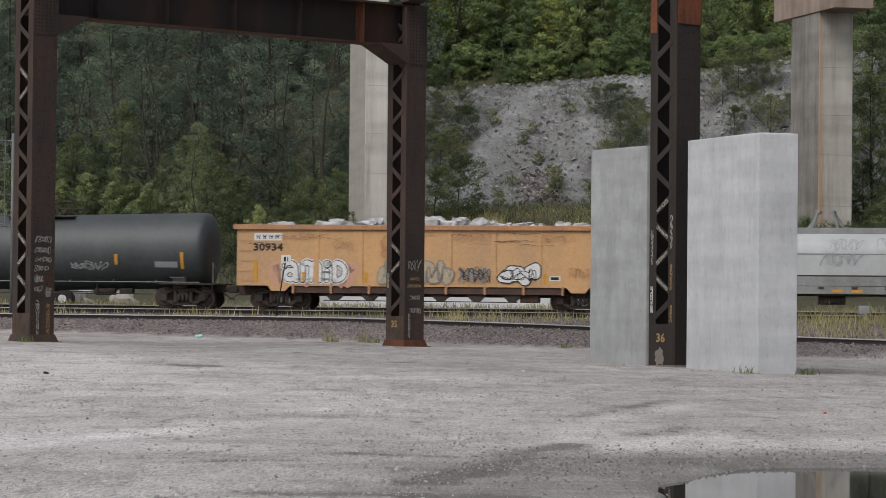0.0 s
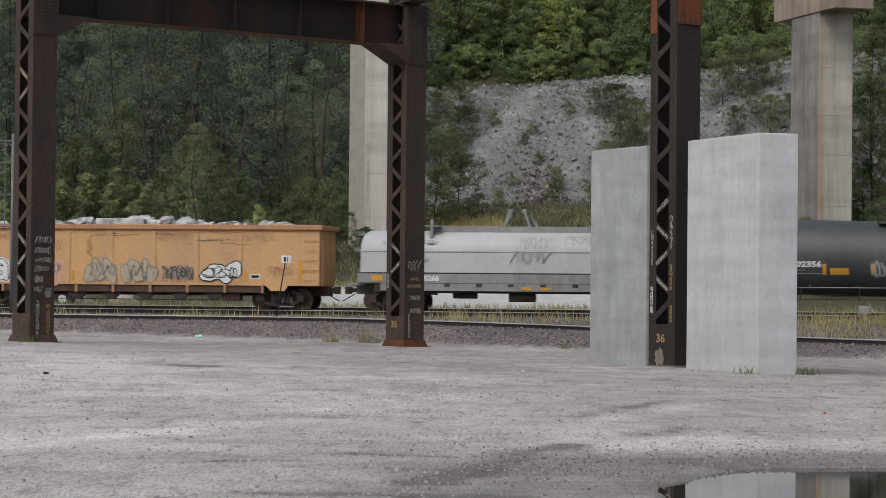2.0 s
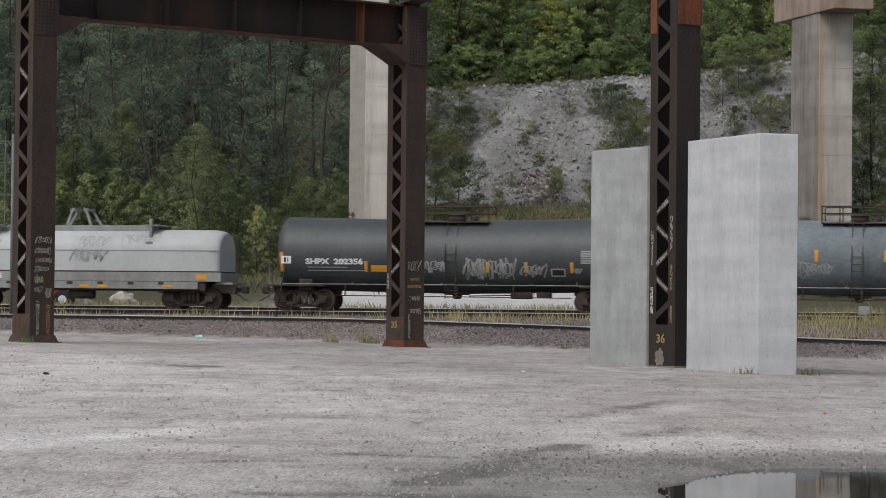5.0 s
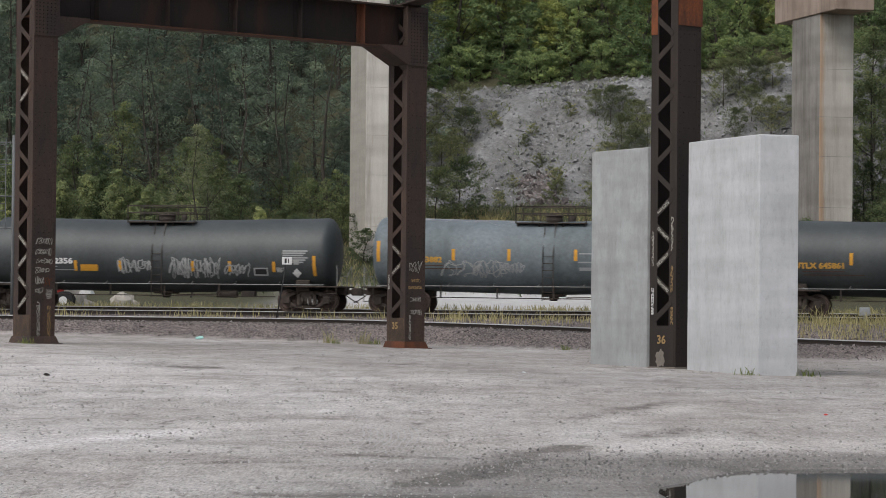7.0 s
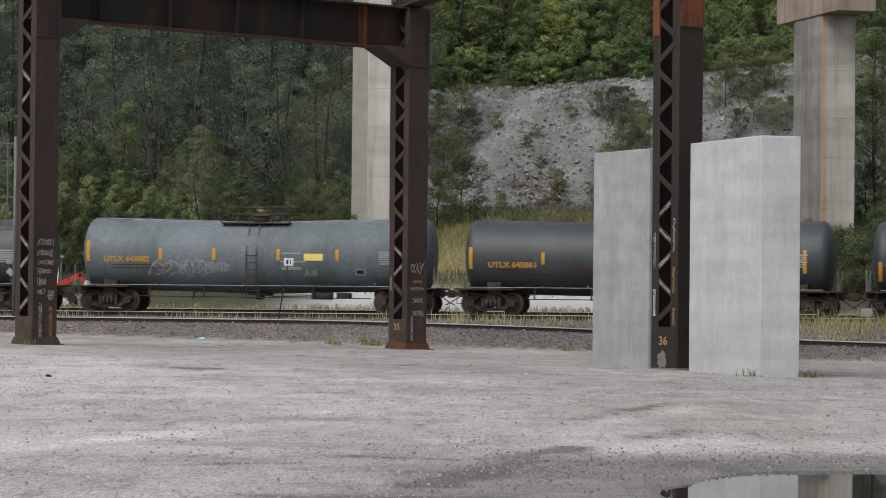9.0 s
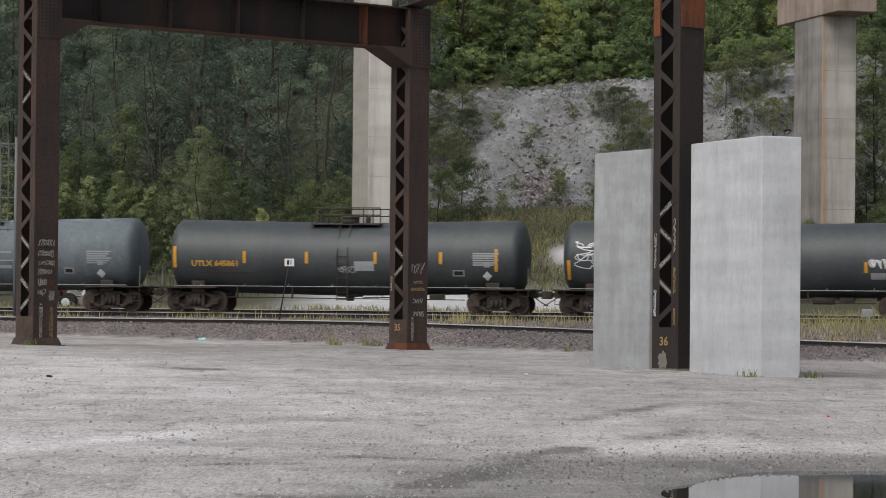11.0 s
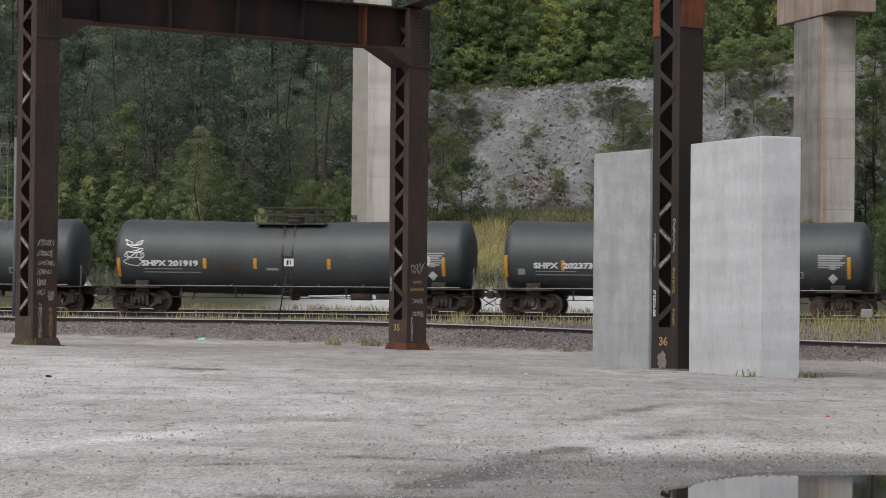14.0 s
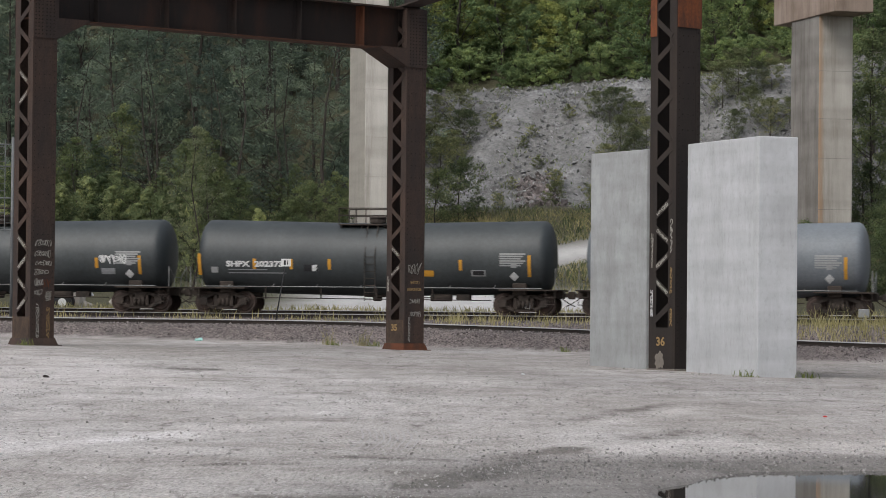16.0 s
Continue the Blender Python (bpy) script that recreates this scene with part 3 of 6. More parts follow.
def panel(parent, fn, name, x0, x1, z0, z1, mat, off=0.012, rows=3, label=""):
    bm = bmesh.new()
    g = [[bm.verts.new((x, -fn(x, z) - off, z)) for x in np.linspace(x0, x1, 3)] for z in np.linspace(z0, z1, rows + 1)]
    for a, b in zip(g, g[1:]):
        for i in range(2):
            bm.faces.new((a[i], a[i + 1], b[i + 1], b[i]))
    return part(name, bm, mat, parent, label)


def ribbon(bm, pts, w, fn, off):
    prev = None
    for i, (x, z) in enumerate(pts):
        a, b = pts[max(i - 1, 0)], pts[min(i + 1, len(pts) - 1)]
        dx, dz = b[0] - a[0], b[1] - a[1]
        L = math.hypot(dx, dz) or 1
        nx, nz = -dz / L * w / 2, dx / L * w / 2
        cur = [bm.verts.new((x + s * nx, -fn(x + s * nx, z + s * nz) - off, z + s * nz)) for s in (-1, 1)]
        if prev:
            bm.faces.new((prev[0], prev[1], cur[1], cur[0]))
        prev = cur


def scribble(parent, fn, x, z, w, h, mat, seed, strokes=5, line=0.04, off=0.013, name="graffiti", label=""):
    """Looping spray-paint strokes within a box."""
    rng = random.Random(seed)
    bm = bmesh.new()
    tall = h > w
    pts = []
    for k in range(strokes):
        q = (k + 0.5) / strokes
        cx, cz = (x + w / 2, z + h * q) if tall else (x + w * q, z + h / 2)
        a = rng.uniform(0.35, 0.5) * w if tall else rng.uniform(0.35, 0.75) * w / strokes
        b = rng.uniform(0.4, 0.7) * h / strokes if tall else rng.uniform(0.25, 0.5) * h
        ph, fx, fz = rng.uniform(0, 6), rng.choice((1, 2, 1.5)), rng.choice((1, 2, 3))
        for i in range(24):
            u = i / 23 * 5.2
            pts.append((cx + a * math.sin(fx * u + ph) + 0.15 * a * math.sin(5 * u), cz + b * math.cos(fz * u + ph * 0.7) + 0.15 * b * math.sin(4 * u + ph)))
    ribbon(bm, pts, line * 0.85, fn, off)
    return part(name, bm, mat, parent, label)


def bubbles(parent, fn, x, z, w, h, fill, ink, seed, n):
    """Overlapping rounded spray-paint letters: a dark rim, a pale body and inner strokes."""
    rng = random.Random(seed)
    shapes = []
    for k in range(n):
        row = k % 2
        shapes.append((x + w * (k + 0.5) / n, z + h * (0.36 + 0.28 * row + rng.uniform(-0.05, 0.05)), w / n * rng.uniform(0.75, 1.0), h * rng.uniform(0.28, 0.38), rng.uniform(0, 6)))
    for mt, grow, off in ((ink, 0.05, 0.004), (fill, 0.0, 0.012)):
        for i, (cx, cz, a, b, ph) in enumerate(shapes):
            bm = bmesh.new()
            ring = []
            for j in range(18):
                u = 2 * math.pi * j / 18
                q = 1 + 0.14 * math.sin(3 * u + ph)
                px, pz = cx + (a * q + grow) * math.cos(u), max(cz + (b * q + grow) * math.sin(u), 1.05)
                ring.append(bm.verts.new((px, -fn(px, pz) - off - 0.001 * i, pz)))
            bm.faces.new(ring)
            part("spray_letter", bm, mt, parent)
    scribble(parent, fn, x + 0.05, z + 0.1, w - 0.1, h - 0.2, ink, seed + 500, n, 0.04, 0.022)


def tank_car(name, s0, s1, label, paint, mark="", mark_mat=None, mark_z=None, dip=0.14, stripes=(), boxes=(), scribbles=(), walk_x=0.0, faded=False, short=False, lines=True, notice=True, R=1.54, ZC=2.44):
    e, hl = car(name, s0, s1, label, "tank car")

    def zc(x):
        return ZC - dip * (1 - min(abs(x) / hl, 1))

    def side(x, z):
        d = R * R - (z - zc(x)) ** 2
        return math.sqrt(max(d, 0.02))
    bm = bmesh.new()
    prof = []
    hd = 0.55
    for k in range(9):
        a = math.pi / 2 * k / 8
        prof.append((-hl + hd * (1 - math.sin(a)), R * max(1 - math.sin(a) ** 2.6, 0.0006) ** 0.45, ZC))
    prof = prof[::-1]
    body = [(x, R, zc(x)) for x in np.linspace(-hl + hd, hl - hd, 15)]
    left = [(x, r, z) for x, r, z in prof]
    left = sorted(left, key=lambda p: p[0])
    right = [(-x, r, z) for x, r, z in left][::-1]
    lathe_x(bm, left[:-1] + body + right[1:], 48)
    part("tank", bm, paint, e)
    # weld seams
    for x in np.linspace(-hl + hd, hl - hd, 6):
        bm = bmesh.new()
        prev = None
        for i in range(49):
            a = 2 * math.pi * i / 48
            ring = [bm.verts.new((x + dx, (R + 0.006) * math.sin(a), zc(x) + (R + 0.006) * math.cos(a))) for dx in (-0.02, 0.02)]
            if prev:
                bm.faces.new((prev[0], prev[1], ring[1], ring[0]))
            prev = ring
        part("weld_seam", bm, paint, e)
    # stub sills, end platforms
    for s in (-1, 1):
        bm = bmesh.new()
        xa, xb = sorted((s * (hl - 2.6), s * (hl + 0.35)))
        rbox(bm, xa, xb, -0.28, 0.28, 0.72, 1.06, 0.02)
        rbox(bm, *sorted((s * (hl - 2.2), s * (hl + 0.30))), -1.45, 1.45, 1.03, 1.09, 0.01)
        part("end_sill", bm, M_UNDER, e)
        bm = bmesh.new()
        xc = s * (hl - 1.35)
        rbox(bm, xc - 0.3, xc + 0.3, -1.2, 1.2, 0.86, 1.35, 0.05)
        part("saddle", bm, M_UNDER, e)
        bm = bmesh.new()
        xe = s * (hl + 0.18)
        for y in (-1.35, 1.35, -0.5, 0.5):
            tube(bm, (xe, y, 1.05), (xe, y, 1.95 if abs(y) > 1 else 1.5), 0.018, 0.018, 6)
        tube(bm, (xe, -1.35, 1.95), (xe, -0.5, 1.5), 0.018, 0.018, 6)
        tube(bm, (xe, 1.35, 1.95), (xe, 0.5, 1.5), 0.018, 0.018, 6)
        tube(bm, (xe, -0.5, 1.5), (xe, 0.5, 1.5), 0.018, 0.018, 6)
        part("end_rail", bm, M_SILL, e)
        coupler(e, s * (hl + 0.3), s, 0.36)
        bogie(e, s * (hl - 1.2))
        # steps at the corners
        bm = bmesh.new()
        xs_ = s * (hl - 0.02)
        for z in (0.45, 0.75):
            rbox(bm, xs_ - 0.22, xs_ + 0.22, -1.5, -1.4, z, z + 0.03, 0.008)
        for dx in (-0.2, 0.2):
            tube(bm, (xs_ + dx, -1.45, 0.45), (xs_ + dx, -1.45, 1.06), 0.016, 0.016, 6)
        part("step", bm, M_UNDER, e)
    # long side handrail and its brackets
    bm = bmesh.new()
    tube(bm, (-hl + 0.4, -1.38, 1.13), (hl - 0.4, -1.38, 1.13), 0.022, 0.022, 6)
    for x in np.arange(-hl + 1.5, hl - 1, 1.9):
        tube(bm, (x, -1.38, 1.13), (x, -0.95, 1.28), 0.016, 0.016, 6)
    part("side_rail", bm, M_SILL, e)
    # underframe: outlet, brake cylinder, rods
    bm = bmesh.new()
    tube(bm, (walk_x, 0, 0.55), (walk_x, 0, 0.95), 0.16, 0.3, 12)
    rbox(bm, walk_x - 0.45, walk_x + 0.45, -0.5, 0.5, 0.72, 0.84, 0.03)
    part("bottom_outlet", bm, M_UNDER, e)
    bm = bmesh.new()
    tube(bm, (hl - 5.2, -0.7, 0.72), (hl - 4.3, -0.7, 0.72), 0.15, 0.15, 12)
    rbox(bm, hl - 4.1, hl - 3.5, -0.9, -0.5, 0.62, 0.86, 0.03)
    tube(bm, (hl - 5.2, -0.7, 0.72), (hl - 7.0, -0.7, 0.68), 0.025, 0.025, 6)
    part("brake_gear", bm, M_UNDER, e)
    bm = bmesh.new()
    tube(bm, (-hl + 2.6, -0.9, 0.66), (hl - 2.6, -0.9, 0.62), 0.022, 0.022, 6)
    for x in np.arange(-hl + 3, hl - 3, 2.4):
        rbox(bm, x - 0.03, x + 0.03, -0.93, -0.86, 0.62, 1.2, 0.005)
    part("brake_rod", bm, M_UNDER, e)
    # top platform with railing, manway, ladder
    zt = zc(walk_x) + R
    bm = bmesh.new()
    rbox(bm, walk_x - 1.5, walk_x + 1.5, -0.95, 0.95, zt - 0.10, zt - 0.05, 0.01)
    for x in (-1.4, -0.5, 0.5, 1.4):
        tube(bm, (walk_x + x, -0.9, zt - 0.08), (walk_x + x, -0.75, zt - 0.35), 0.03, 0.03, 6)
    deck = part("platform", bm, M_UNDER, e)
    bm = bmesh.new()
    for y in (-0.93, 0.93):
        for x in (-1.48, -0.75, 0.75, 1.48):
            tube(bm, (walk_x + x, y, zt - 0.08), (walk_x + x, y, zt + 0.62), 0.026, 0.026, 6)
        for z in (0.32, 0.62):
            tube(bm, (walk_x - 1.48, y, zt + z), (walk_x + 1.48, y, zt + z), 0.026, 0.026, 6)
    part("platform_railing", bm, M_UNDER, deck)
    bm = bmesh.new()
    tube(bm, (walk_x, 0, zt - 0.1), (walk_x, 0, zt + 0.22), 0.36, 0.36, 18)
    tube(bm, (walk_x, 0, zt + 0.22), (walk_x, 0, zt + 0.28), 0.4, 0.34, 18)
    tube(bm, (walk_x + 0.75, 0, zt - 0.1), (walk_x + 0.75, 0, zt + 0.26), 0.12, 0.12, 12)
    part("manway", bm, M_UNDER, e)
    bm = bmesh.new()
    for dx in (-0.22, 0.22):
        tube(bm, (walk_x + dx, -1.56, 0.55), (walk_x + dx, -1.6, 2.5), 0.02, 0.02, 6)
        tube(bm, (walk_x + dx, -1.6, 2.5), (walk_x + dx, -0.95, zt - 0.08), 0.02, 0.02, 6)
    for z in np.arange(0.6, 2.6, 0.3):
        tube(bm, (walk_x - 0.22, -1.58, z), (walk_x + 0.22, -1.58, z), 0.014, 0.014, 6)
    part("ladder", bm, M_UNDER, e)
    # markings
    if mark:
        zt_ = mark_z or 1.97
        lettering(e, side, mark, -hl + (1.14 if mark_mat is M_UOR else 1.42), zt_, 0.23, mark_mat or M_WHITE, 0.014, 2.02 if mark_mat is M_UOR else 2.48, name="reporting_mark")
        if lines:
            panel(e, side, "small_print", -hl + 1.5, -hl + 3.2, zt_ - 0.15, zt_ - 0.11, M_DIMWHITE if mark_mat is M_WHITE else M_BROWN, rows=1)
            panel(e, side, "small_print", -hl + 1.5, -hl + 4.0, zt_ - 0.29, zt_ - 0.25, M_DIMWHITE if mark_mat is M_WHITE else M_BROWN, rows=1)
    for x, z0, z1 in stripes:
        panel(e, side, "reflective_stripe", x - 0.07, x + 0.07, z0, z1, M_YELLOW, rows=4, label="amber reflective stripe")
    for x0, x1, z0, z1, mt in boxes:
        panel(e, side, "warning_panel", x0, x1, z0, z1, mt, rows=2)
    if notice:
        for k in range(6):
            panel(e, side, "notice_line", hl - 2.15, hl - 1.05 - 0.1 * (k % 3), 2.52 - 0.095 * k, 2.585 - 0.095 * k, M_TAG if not faded else M_DIMWHITE, rows=1)
        # hazard placard
        bm = bmesh.new()
        px, pz = hl - 1.55, 1.62
        q = [bm.verts.new((px + dx, -side(px, pz + dz) - 0.03, pz + dz)) for dx, dz in ((-0.2, 0), (0, -0.2), (0.2, 0), (0, 0.2))]
        bm.faces.new(q)
        part("placard", bm, M_WHITE, e, "white diamond hazard placard")
        panel(e, side, "placard_frame", px - 0.12, px + 0.12, 1.98, 2.14, M_TAG, rows=1)
    for x, z, w, h, mt, seed, st in scribbles:
        scribble(e, side, x, z, w, h, mt, seed, st)
    if faded:
        rng = random.Random(5)
        for x0, x1 in ((-hl + 0.7, -1.6), (1.6, hl - 0.8)):
            bm = bmesh.new()
            xs = np.linspace(x0, x1, 40)
            prev = None
            for i, x in enumerate(xs):
                a1 = 0.42 + 0.16 * vnoise(x, 0.0, 1.7) + 0.08 * math.sin(x * 5)
                cur = [bm.verts.new((x, -(R + 0.005) * math.sin(a), zc(x) + (R + 0.005) * math.cos(a))) for a in (-0.3, 0.0, 0.15, max(a1, 0.2))]
                if prev:
                    for j in range(3):
                        bm.faces.new((prev[j], prev[j + 1], cur[j + 1], cur[j]))
                prev = cur
            part("peeled_paint", bm, M_FADE, e, "peeling paint along the top of the tank")
    return e


def gondola(s0, s1):
    e, hl = car("gondola_car", s0, s1, "faded orange gondola car heaped with scrap, covered in graffiti", "gondola car")
    Z0, Z1, Y = 1.02, 3.42, 1.45

    def side(x, z):
        return Y
    for nm, dims in (("side_wall", (-hl, hl, -Y, -Y + 0.05, Z0, Z1)), ("side_wall", (-hl, hl, Y - 0.05, Y, Z0, Z1)), ("end_wall", (-hl, -hl + 0.06, -Y + 0.05, Y - 0.05, Z0, Z1)),
                     ("end_wall", (hl - 0.06, hl, -Y + 0.05, Y - 0.05, Z0, Z1)), ("car_floor", (-hl + 0.06, hl - 0.06, -Y + 0.05, Y - 0.05, Z0, Z0 + 0.06))):
        bm = bmesh.new()
        box(bm, *dims)
        part(nm, bm, M_ORANGE, e)
    # shallow stiffening seams on the sides
    for x in np.linspace(-hl + 3.45, hl - 3.45, 6):
        k = bmesh.new()
        rbox(k, x - 0.11, x + 0.11, -Y - 0.035, -Y - 0.001, Z0, Z1 - 0.06, 0.012)
        part("side_post", k, M_ORANGE, e)
    for s in (-1, 1):
        for y in np.linspace(-1.0, 1.0, 5):
            k = bmesh.new()
            rbox(k, *sorted((s * (hl + 0.001), s * (hl + 0.09))), y - 0.05, y + 0.05, Z0, Z1 - 0.06, 0.01)
            part("end_post", k, M_ORANGE, e)
    for s in (-1, 1):
        bm = bmesh.new()
        v = [bm.verts.new((s * (hl - a), -Y - 0.001, z)) for a, z in ((1.35, Z0), (1.5, Z0 - 0.22), (2.1, Z0 - 0.22), (2.3, Z0))]
        w = [bm.verts.new((s * (hl - a), -Y + 0.03, z)) for a, z in ((1.35, Z0), (1.5, Z0 - 0.22), (2.1, Z0 - 0.22), (2.3, Z0))]
        bm.faces.new(v)
        bm.faces.new(w[::-1])
        for i in range(4):
            bm.faces.new((v[i], w[i], w[(i + 1) % 4], v[(i + 1) % 4]))
        part("bolster_skirt", bm, M_ORANGE, e)
    bm = bmesh.new()
    for y in (-Y, Y):
        rbox(bm, -hl - 0.15, hl + 0.15, y - 0.12, y + 0.12, Z1 - 0.05, Z1 + 0.17, 0.03)
    for x in (-hl, hl):
        rbox(bm, x - 0.13, x + 0.13, -Y + 0.1, Y - 0.1, Z1 - 0.05, Z1 + 0.16, 0.03)
    part("top_chord", bm, M_ORANGE_RIM, e, "worn pale orange top rail")
    bm = bmesh.new()
    rbox(bm, -hl + 2.4, hl - 2.4, -Y + 0.06, -Y + 0.16, 0.72, Z0, 0.01)
    rbox(bm, -hl - 0.2, hl + 0.2, -0.3, 0.3, 0.6, Z0, 0.02)
    part("side_sill", bm, M_BROWN, e, "rusty brown lower sill")
    for x in np.linspace(-hl + 4.2, hl - 4.6, 6):
        bm = bmesh.new()
        pr = ((-0.45, 0.72), (0.45, 0.72), (0.16, 0.42), (-0.16, 0.42))
        a = [bm.verts.new((x + p, -1.30, z)) for p, z in pr]
        b = [bm.verts.new((x + p, -1.10, z)) for p, z in pr]
        bm.faces.new(a)
        bm.faces.new(b[::-1])
        for i in range(4):
            bm.faces.new((a[i], b[i], b[(i + 1) % 4], a[(i + 1) % 4]))
        part("cross_bearer", bm, M_UNDER, e)
    for x in np.linspace(-hl + 2.45, hl - 2.45, 8):
        bm = bmesh.new()
        rbox(bm, x - 0.05, x + 0.05, -Y - 0.03, -Y + 0.05, 0.70, Z0 + 0.05, 0.008)
        part("side_bracket", bm, M_ORANGE_RIM, e)
    bm = bmesh.new()
    rbox(bm, 3.9, 4.7, -1.2, -0.7, 0.38, 0.7, 0.05)
    part("brake_reservoir", bm, M_BROWN, e, "rusty brake reservoir")
    bm = bmesh.new()
    tube(bm, (-4.5, -1.15, 0.42), (3.8, -1.15, 0.40), 0.022, 0.022, 6)
    part("brake_rod", bm, M_UNDER, e)
    for s in (-1, 1):
        coupler(e, s * (hl + 0.05), s, 0.4)
        bogie(e, s * (hl - 1.75))
        for z in np.arange(1.25, 3.2, 0.42):
            bm = bmesh.new()
            xa, xb = sorted((s * (hl - 0.12), s * (hl - 0.62)))
            tube(bm, (xa, -Y - 0.07, z), (xb, -Y - 0.07, z), 0.014, 0.014, 6)
            for x in (xa, xb):
                tube(bm, (x, -Y - 0.07, z), (x, -Y, z), 0.014, 0.014, 6)
            part("grab_iron", bm, M_ORANGE_RIM, e)
        panel(e, side, "reflective_stripe", s * (hl - 0.82) - 0.075, s * (hl - 0.82) + 0.075, 1.2, 2.1, M_YELLOW, 0.024)
    # scrap load
    rng = random.Random(11)
    for k in range(46):
        bm = bmesh.new()
        x = rng.uniform(-hl + 1.2, hl - 1.6)
        hump = 0.24 + 0.24 * math.exp(-((x + 0.5) / 3.2) ** 2)
        w, d, h = rng.uniform(0.3, 1.5), rng.uniform(0.3, 1.0), rng.uniform(0.1, 0.55)
        bmesh.ops.create_icosphere(bm, subdivisions=2, radius=0.5)
        for v in bm.verts:
            q = noise.noise(v.co * 2.2 + Vector((k, 0, 0)))
            v.co = Vector((round(v.co.x * 3) / 3 * 0.5 + v.co.x * 0.5, v.co.y, round(v.co.z * 2) / 2 * 0.6 + v.co.z * 0.4)) * (1 + 0.5 * q)
        bmesh.ops.transform(bm, matrix=pose(x, rng.uniform(-1.1, 0.8), Z1 + hump * rng.uniform(0.2, 1.0) - 0.05, rng.uniform(-20, 20), rng.uniform(-14, 14), rng.uniform(0, 180)) @ Matrix.Diagonal((w, d, h, 1)), verts=bm.verts)
        part("scrap_piece", bm, M_SCRAP, e)
    for x0, x1, zt in ((-1.8, 0.35, 0.42), (0.45, 1.6, 0.38)):
        bm = bmesh.new()
        rbox(bm, x0, x1, -0.9, 0.5, Z1, Z1 + zt, 0.04)
        for v in bm.verts:
            v.co.z += 0.05 * noise.noise(v.co * 1.7)
        part("scrap_piece", bm, M_SCRAP, e)
    bm = bmesh.new()
    rbox(bm, -hl - 0.0, hl, -1.3, 1.3, Z1 - 0.4, Z1 - 0.02, 0.1)
    part("scrap_bed", bm, M_SCRAP, e)
    # markings and graffiti
    panel(e, side, "mark_panel", -hl + 0.75, -hl + 1.95, 2.92, 3.24, M_WHITE, 0.006, 1)
    for k in range(4):
        for dx in (0.0, 0.10):
            panel(e, side, "mark_bar", -hl + 0.86 + 0.27 * k + dx, -hl + 0.90 + 0.27 * k + dx, 2.99, 3.16, M_INK, 0.010, 1)
        panel(e, side, "mark_bar", -hl + 0.91 + 0.27 * k, -hl + 0.95 + 0.27 * k, 3.05, 3.10, M_INK, 0.010, 1)
    lettering(e, side, "30934", -hl + 0.7, 2.5, 0.30, M_INK, 0.014, 1.3, 0.008, "car_number")
    scribble(e, side, -hl + 1.5, 1.05, 3.6, 1.0, M_PINK, 3, 7, 0.30, 0.004, label="pale pink spray cloud")
    arc = lambda cx, cz, rx, rz, a0, a1, k=14: [(cx + rx * math.cos(radians(a0 + (a1 - a0) * i / k)), cz + rz * math.sin(radians(a0 + (a1 - a0) * i / k))) for i in range(k + 1)]
    fat = (arc(0.30, 0.34, 0.21, 0.20, 0, 360), arc(0.28, 0.62, 0.24, 0.22, 150, 0) + [(0.54, 0.30), (0.56, 0.12)],
           [(0.82, 0.12), (0.82, 0.88)] + arc(1.0, 0.62, 0.17, 0.24, 150, 0) + [(1.16, 0.14)], arc(1.33, 0.60, 0.17, 0.24, 170, 0) + [(1.50, 0.12)],
           [(1.80, 0.12), (1.81, 0.50)], arc(1.81, 0.80, 0.05, 0.05, 0, 360, 8), [(2.13, 0.12), (2.11, 0.86)] + arc(2.17, 0.49, 0.36, 0.37, 88, -88) + [(2.13, 0.12)])
    for mt, w, off in ((M_WHITE, 0.36, 0.010), (M_INK, 0.26, 0.016), (M_WHITE, 0.19, 0.022)):
        for k, stroke in enumerate(fat):
            bm = bmesh.new()
            pts = [(-hl + 2.0 + x * 1.06, 1.14 + z) for x, z in stroke]
            ribbon(bm, pts, w, side, off + 0.0004 * k)
            for px, pz in (pts[0], pts[-1]):
                bm.faces.new([bm.verts.new((px + w / 2 * math.cos(a), -Y - off - 0.0004 * k, pz + w / 2 * math.sin(a))) for a in np.linspace(0, 2 * math.pi, 12, False)])
            part("spray_letter", bm, mt, e)
    out = lambda x, z: Y + 0.036
    bubbles(e, out, -hl + 6.2, 1.12, 1.25, 1.0, M_GHOST, M_SILL, 21, 5)
    bubbles(e, out, -hl + 7.85, 1.12, 1.35, 1.0, M_GHOST, M_SILL, 23, 5)
    scribble(e, out, -hl + 9.55, 1.2, 1.3, 0.7, M_DIMWHITE, 25, 7, 0.05)
    scribble(e, out, -hl + 9.55, 1.2, 1.3, 0.7, M_BROWN, 29, 6, 0.03, 0.03)
    bubbles(e, out, -hl + 11.35, 1.12, 1.55, 0.85, M_WHITE, M_INK, 26, 4)
    for k, (x, z, w, h) in enumerate(((-6.2, 2.95, 1.8, 0.25), (-2.0, 2.2, 0.25, 0.9), (1.2, 2.95, 1.5, 0.3), (4.6, 2.9, 1.6, 0.3), (-4.0, 2.5, 0.8, 0.5), (6.0, 1.4, 1.0, 0.5))):
        scribble(e, out, x, z, w, h, M_ORANGE_RIM, 140 + k, 4, 0.02, 0.004, "scratch")
    nicks = random.Random(77)
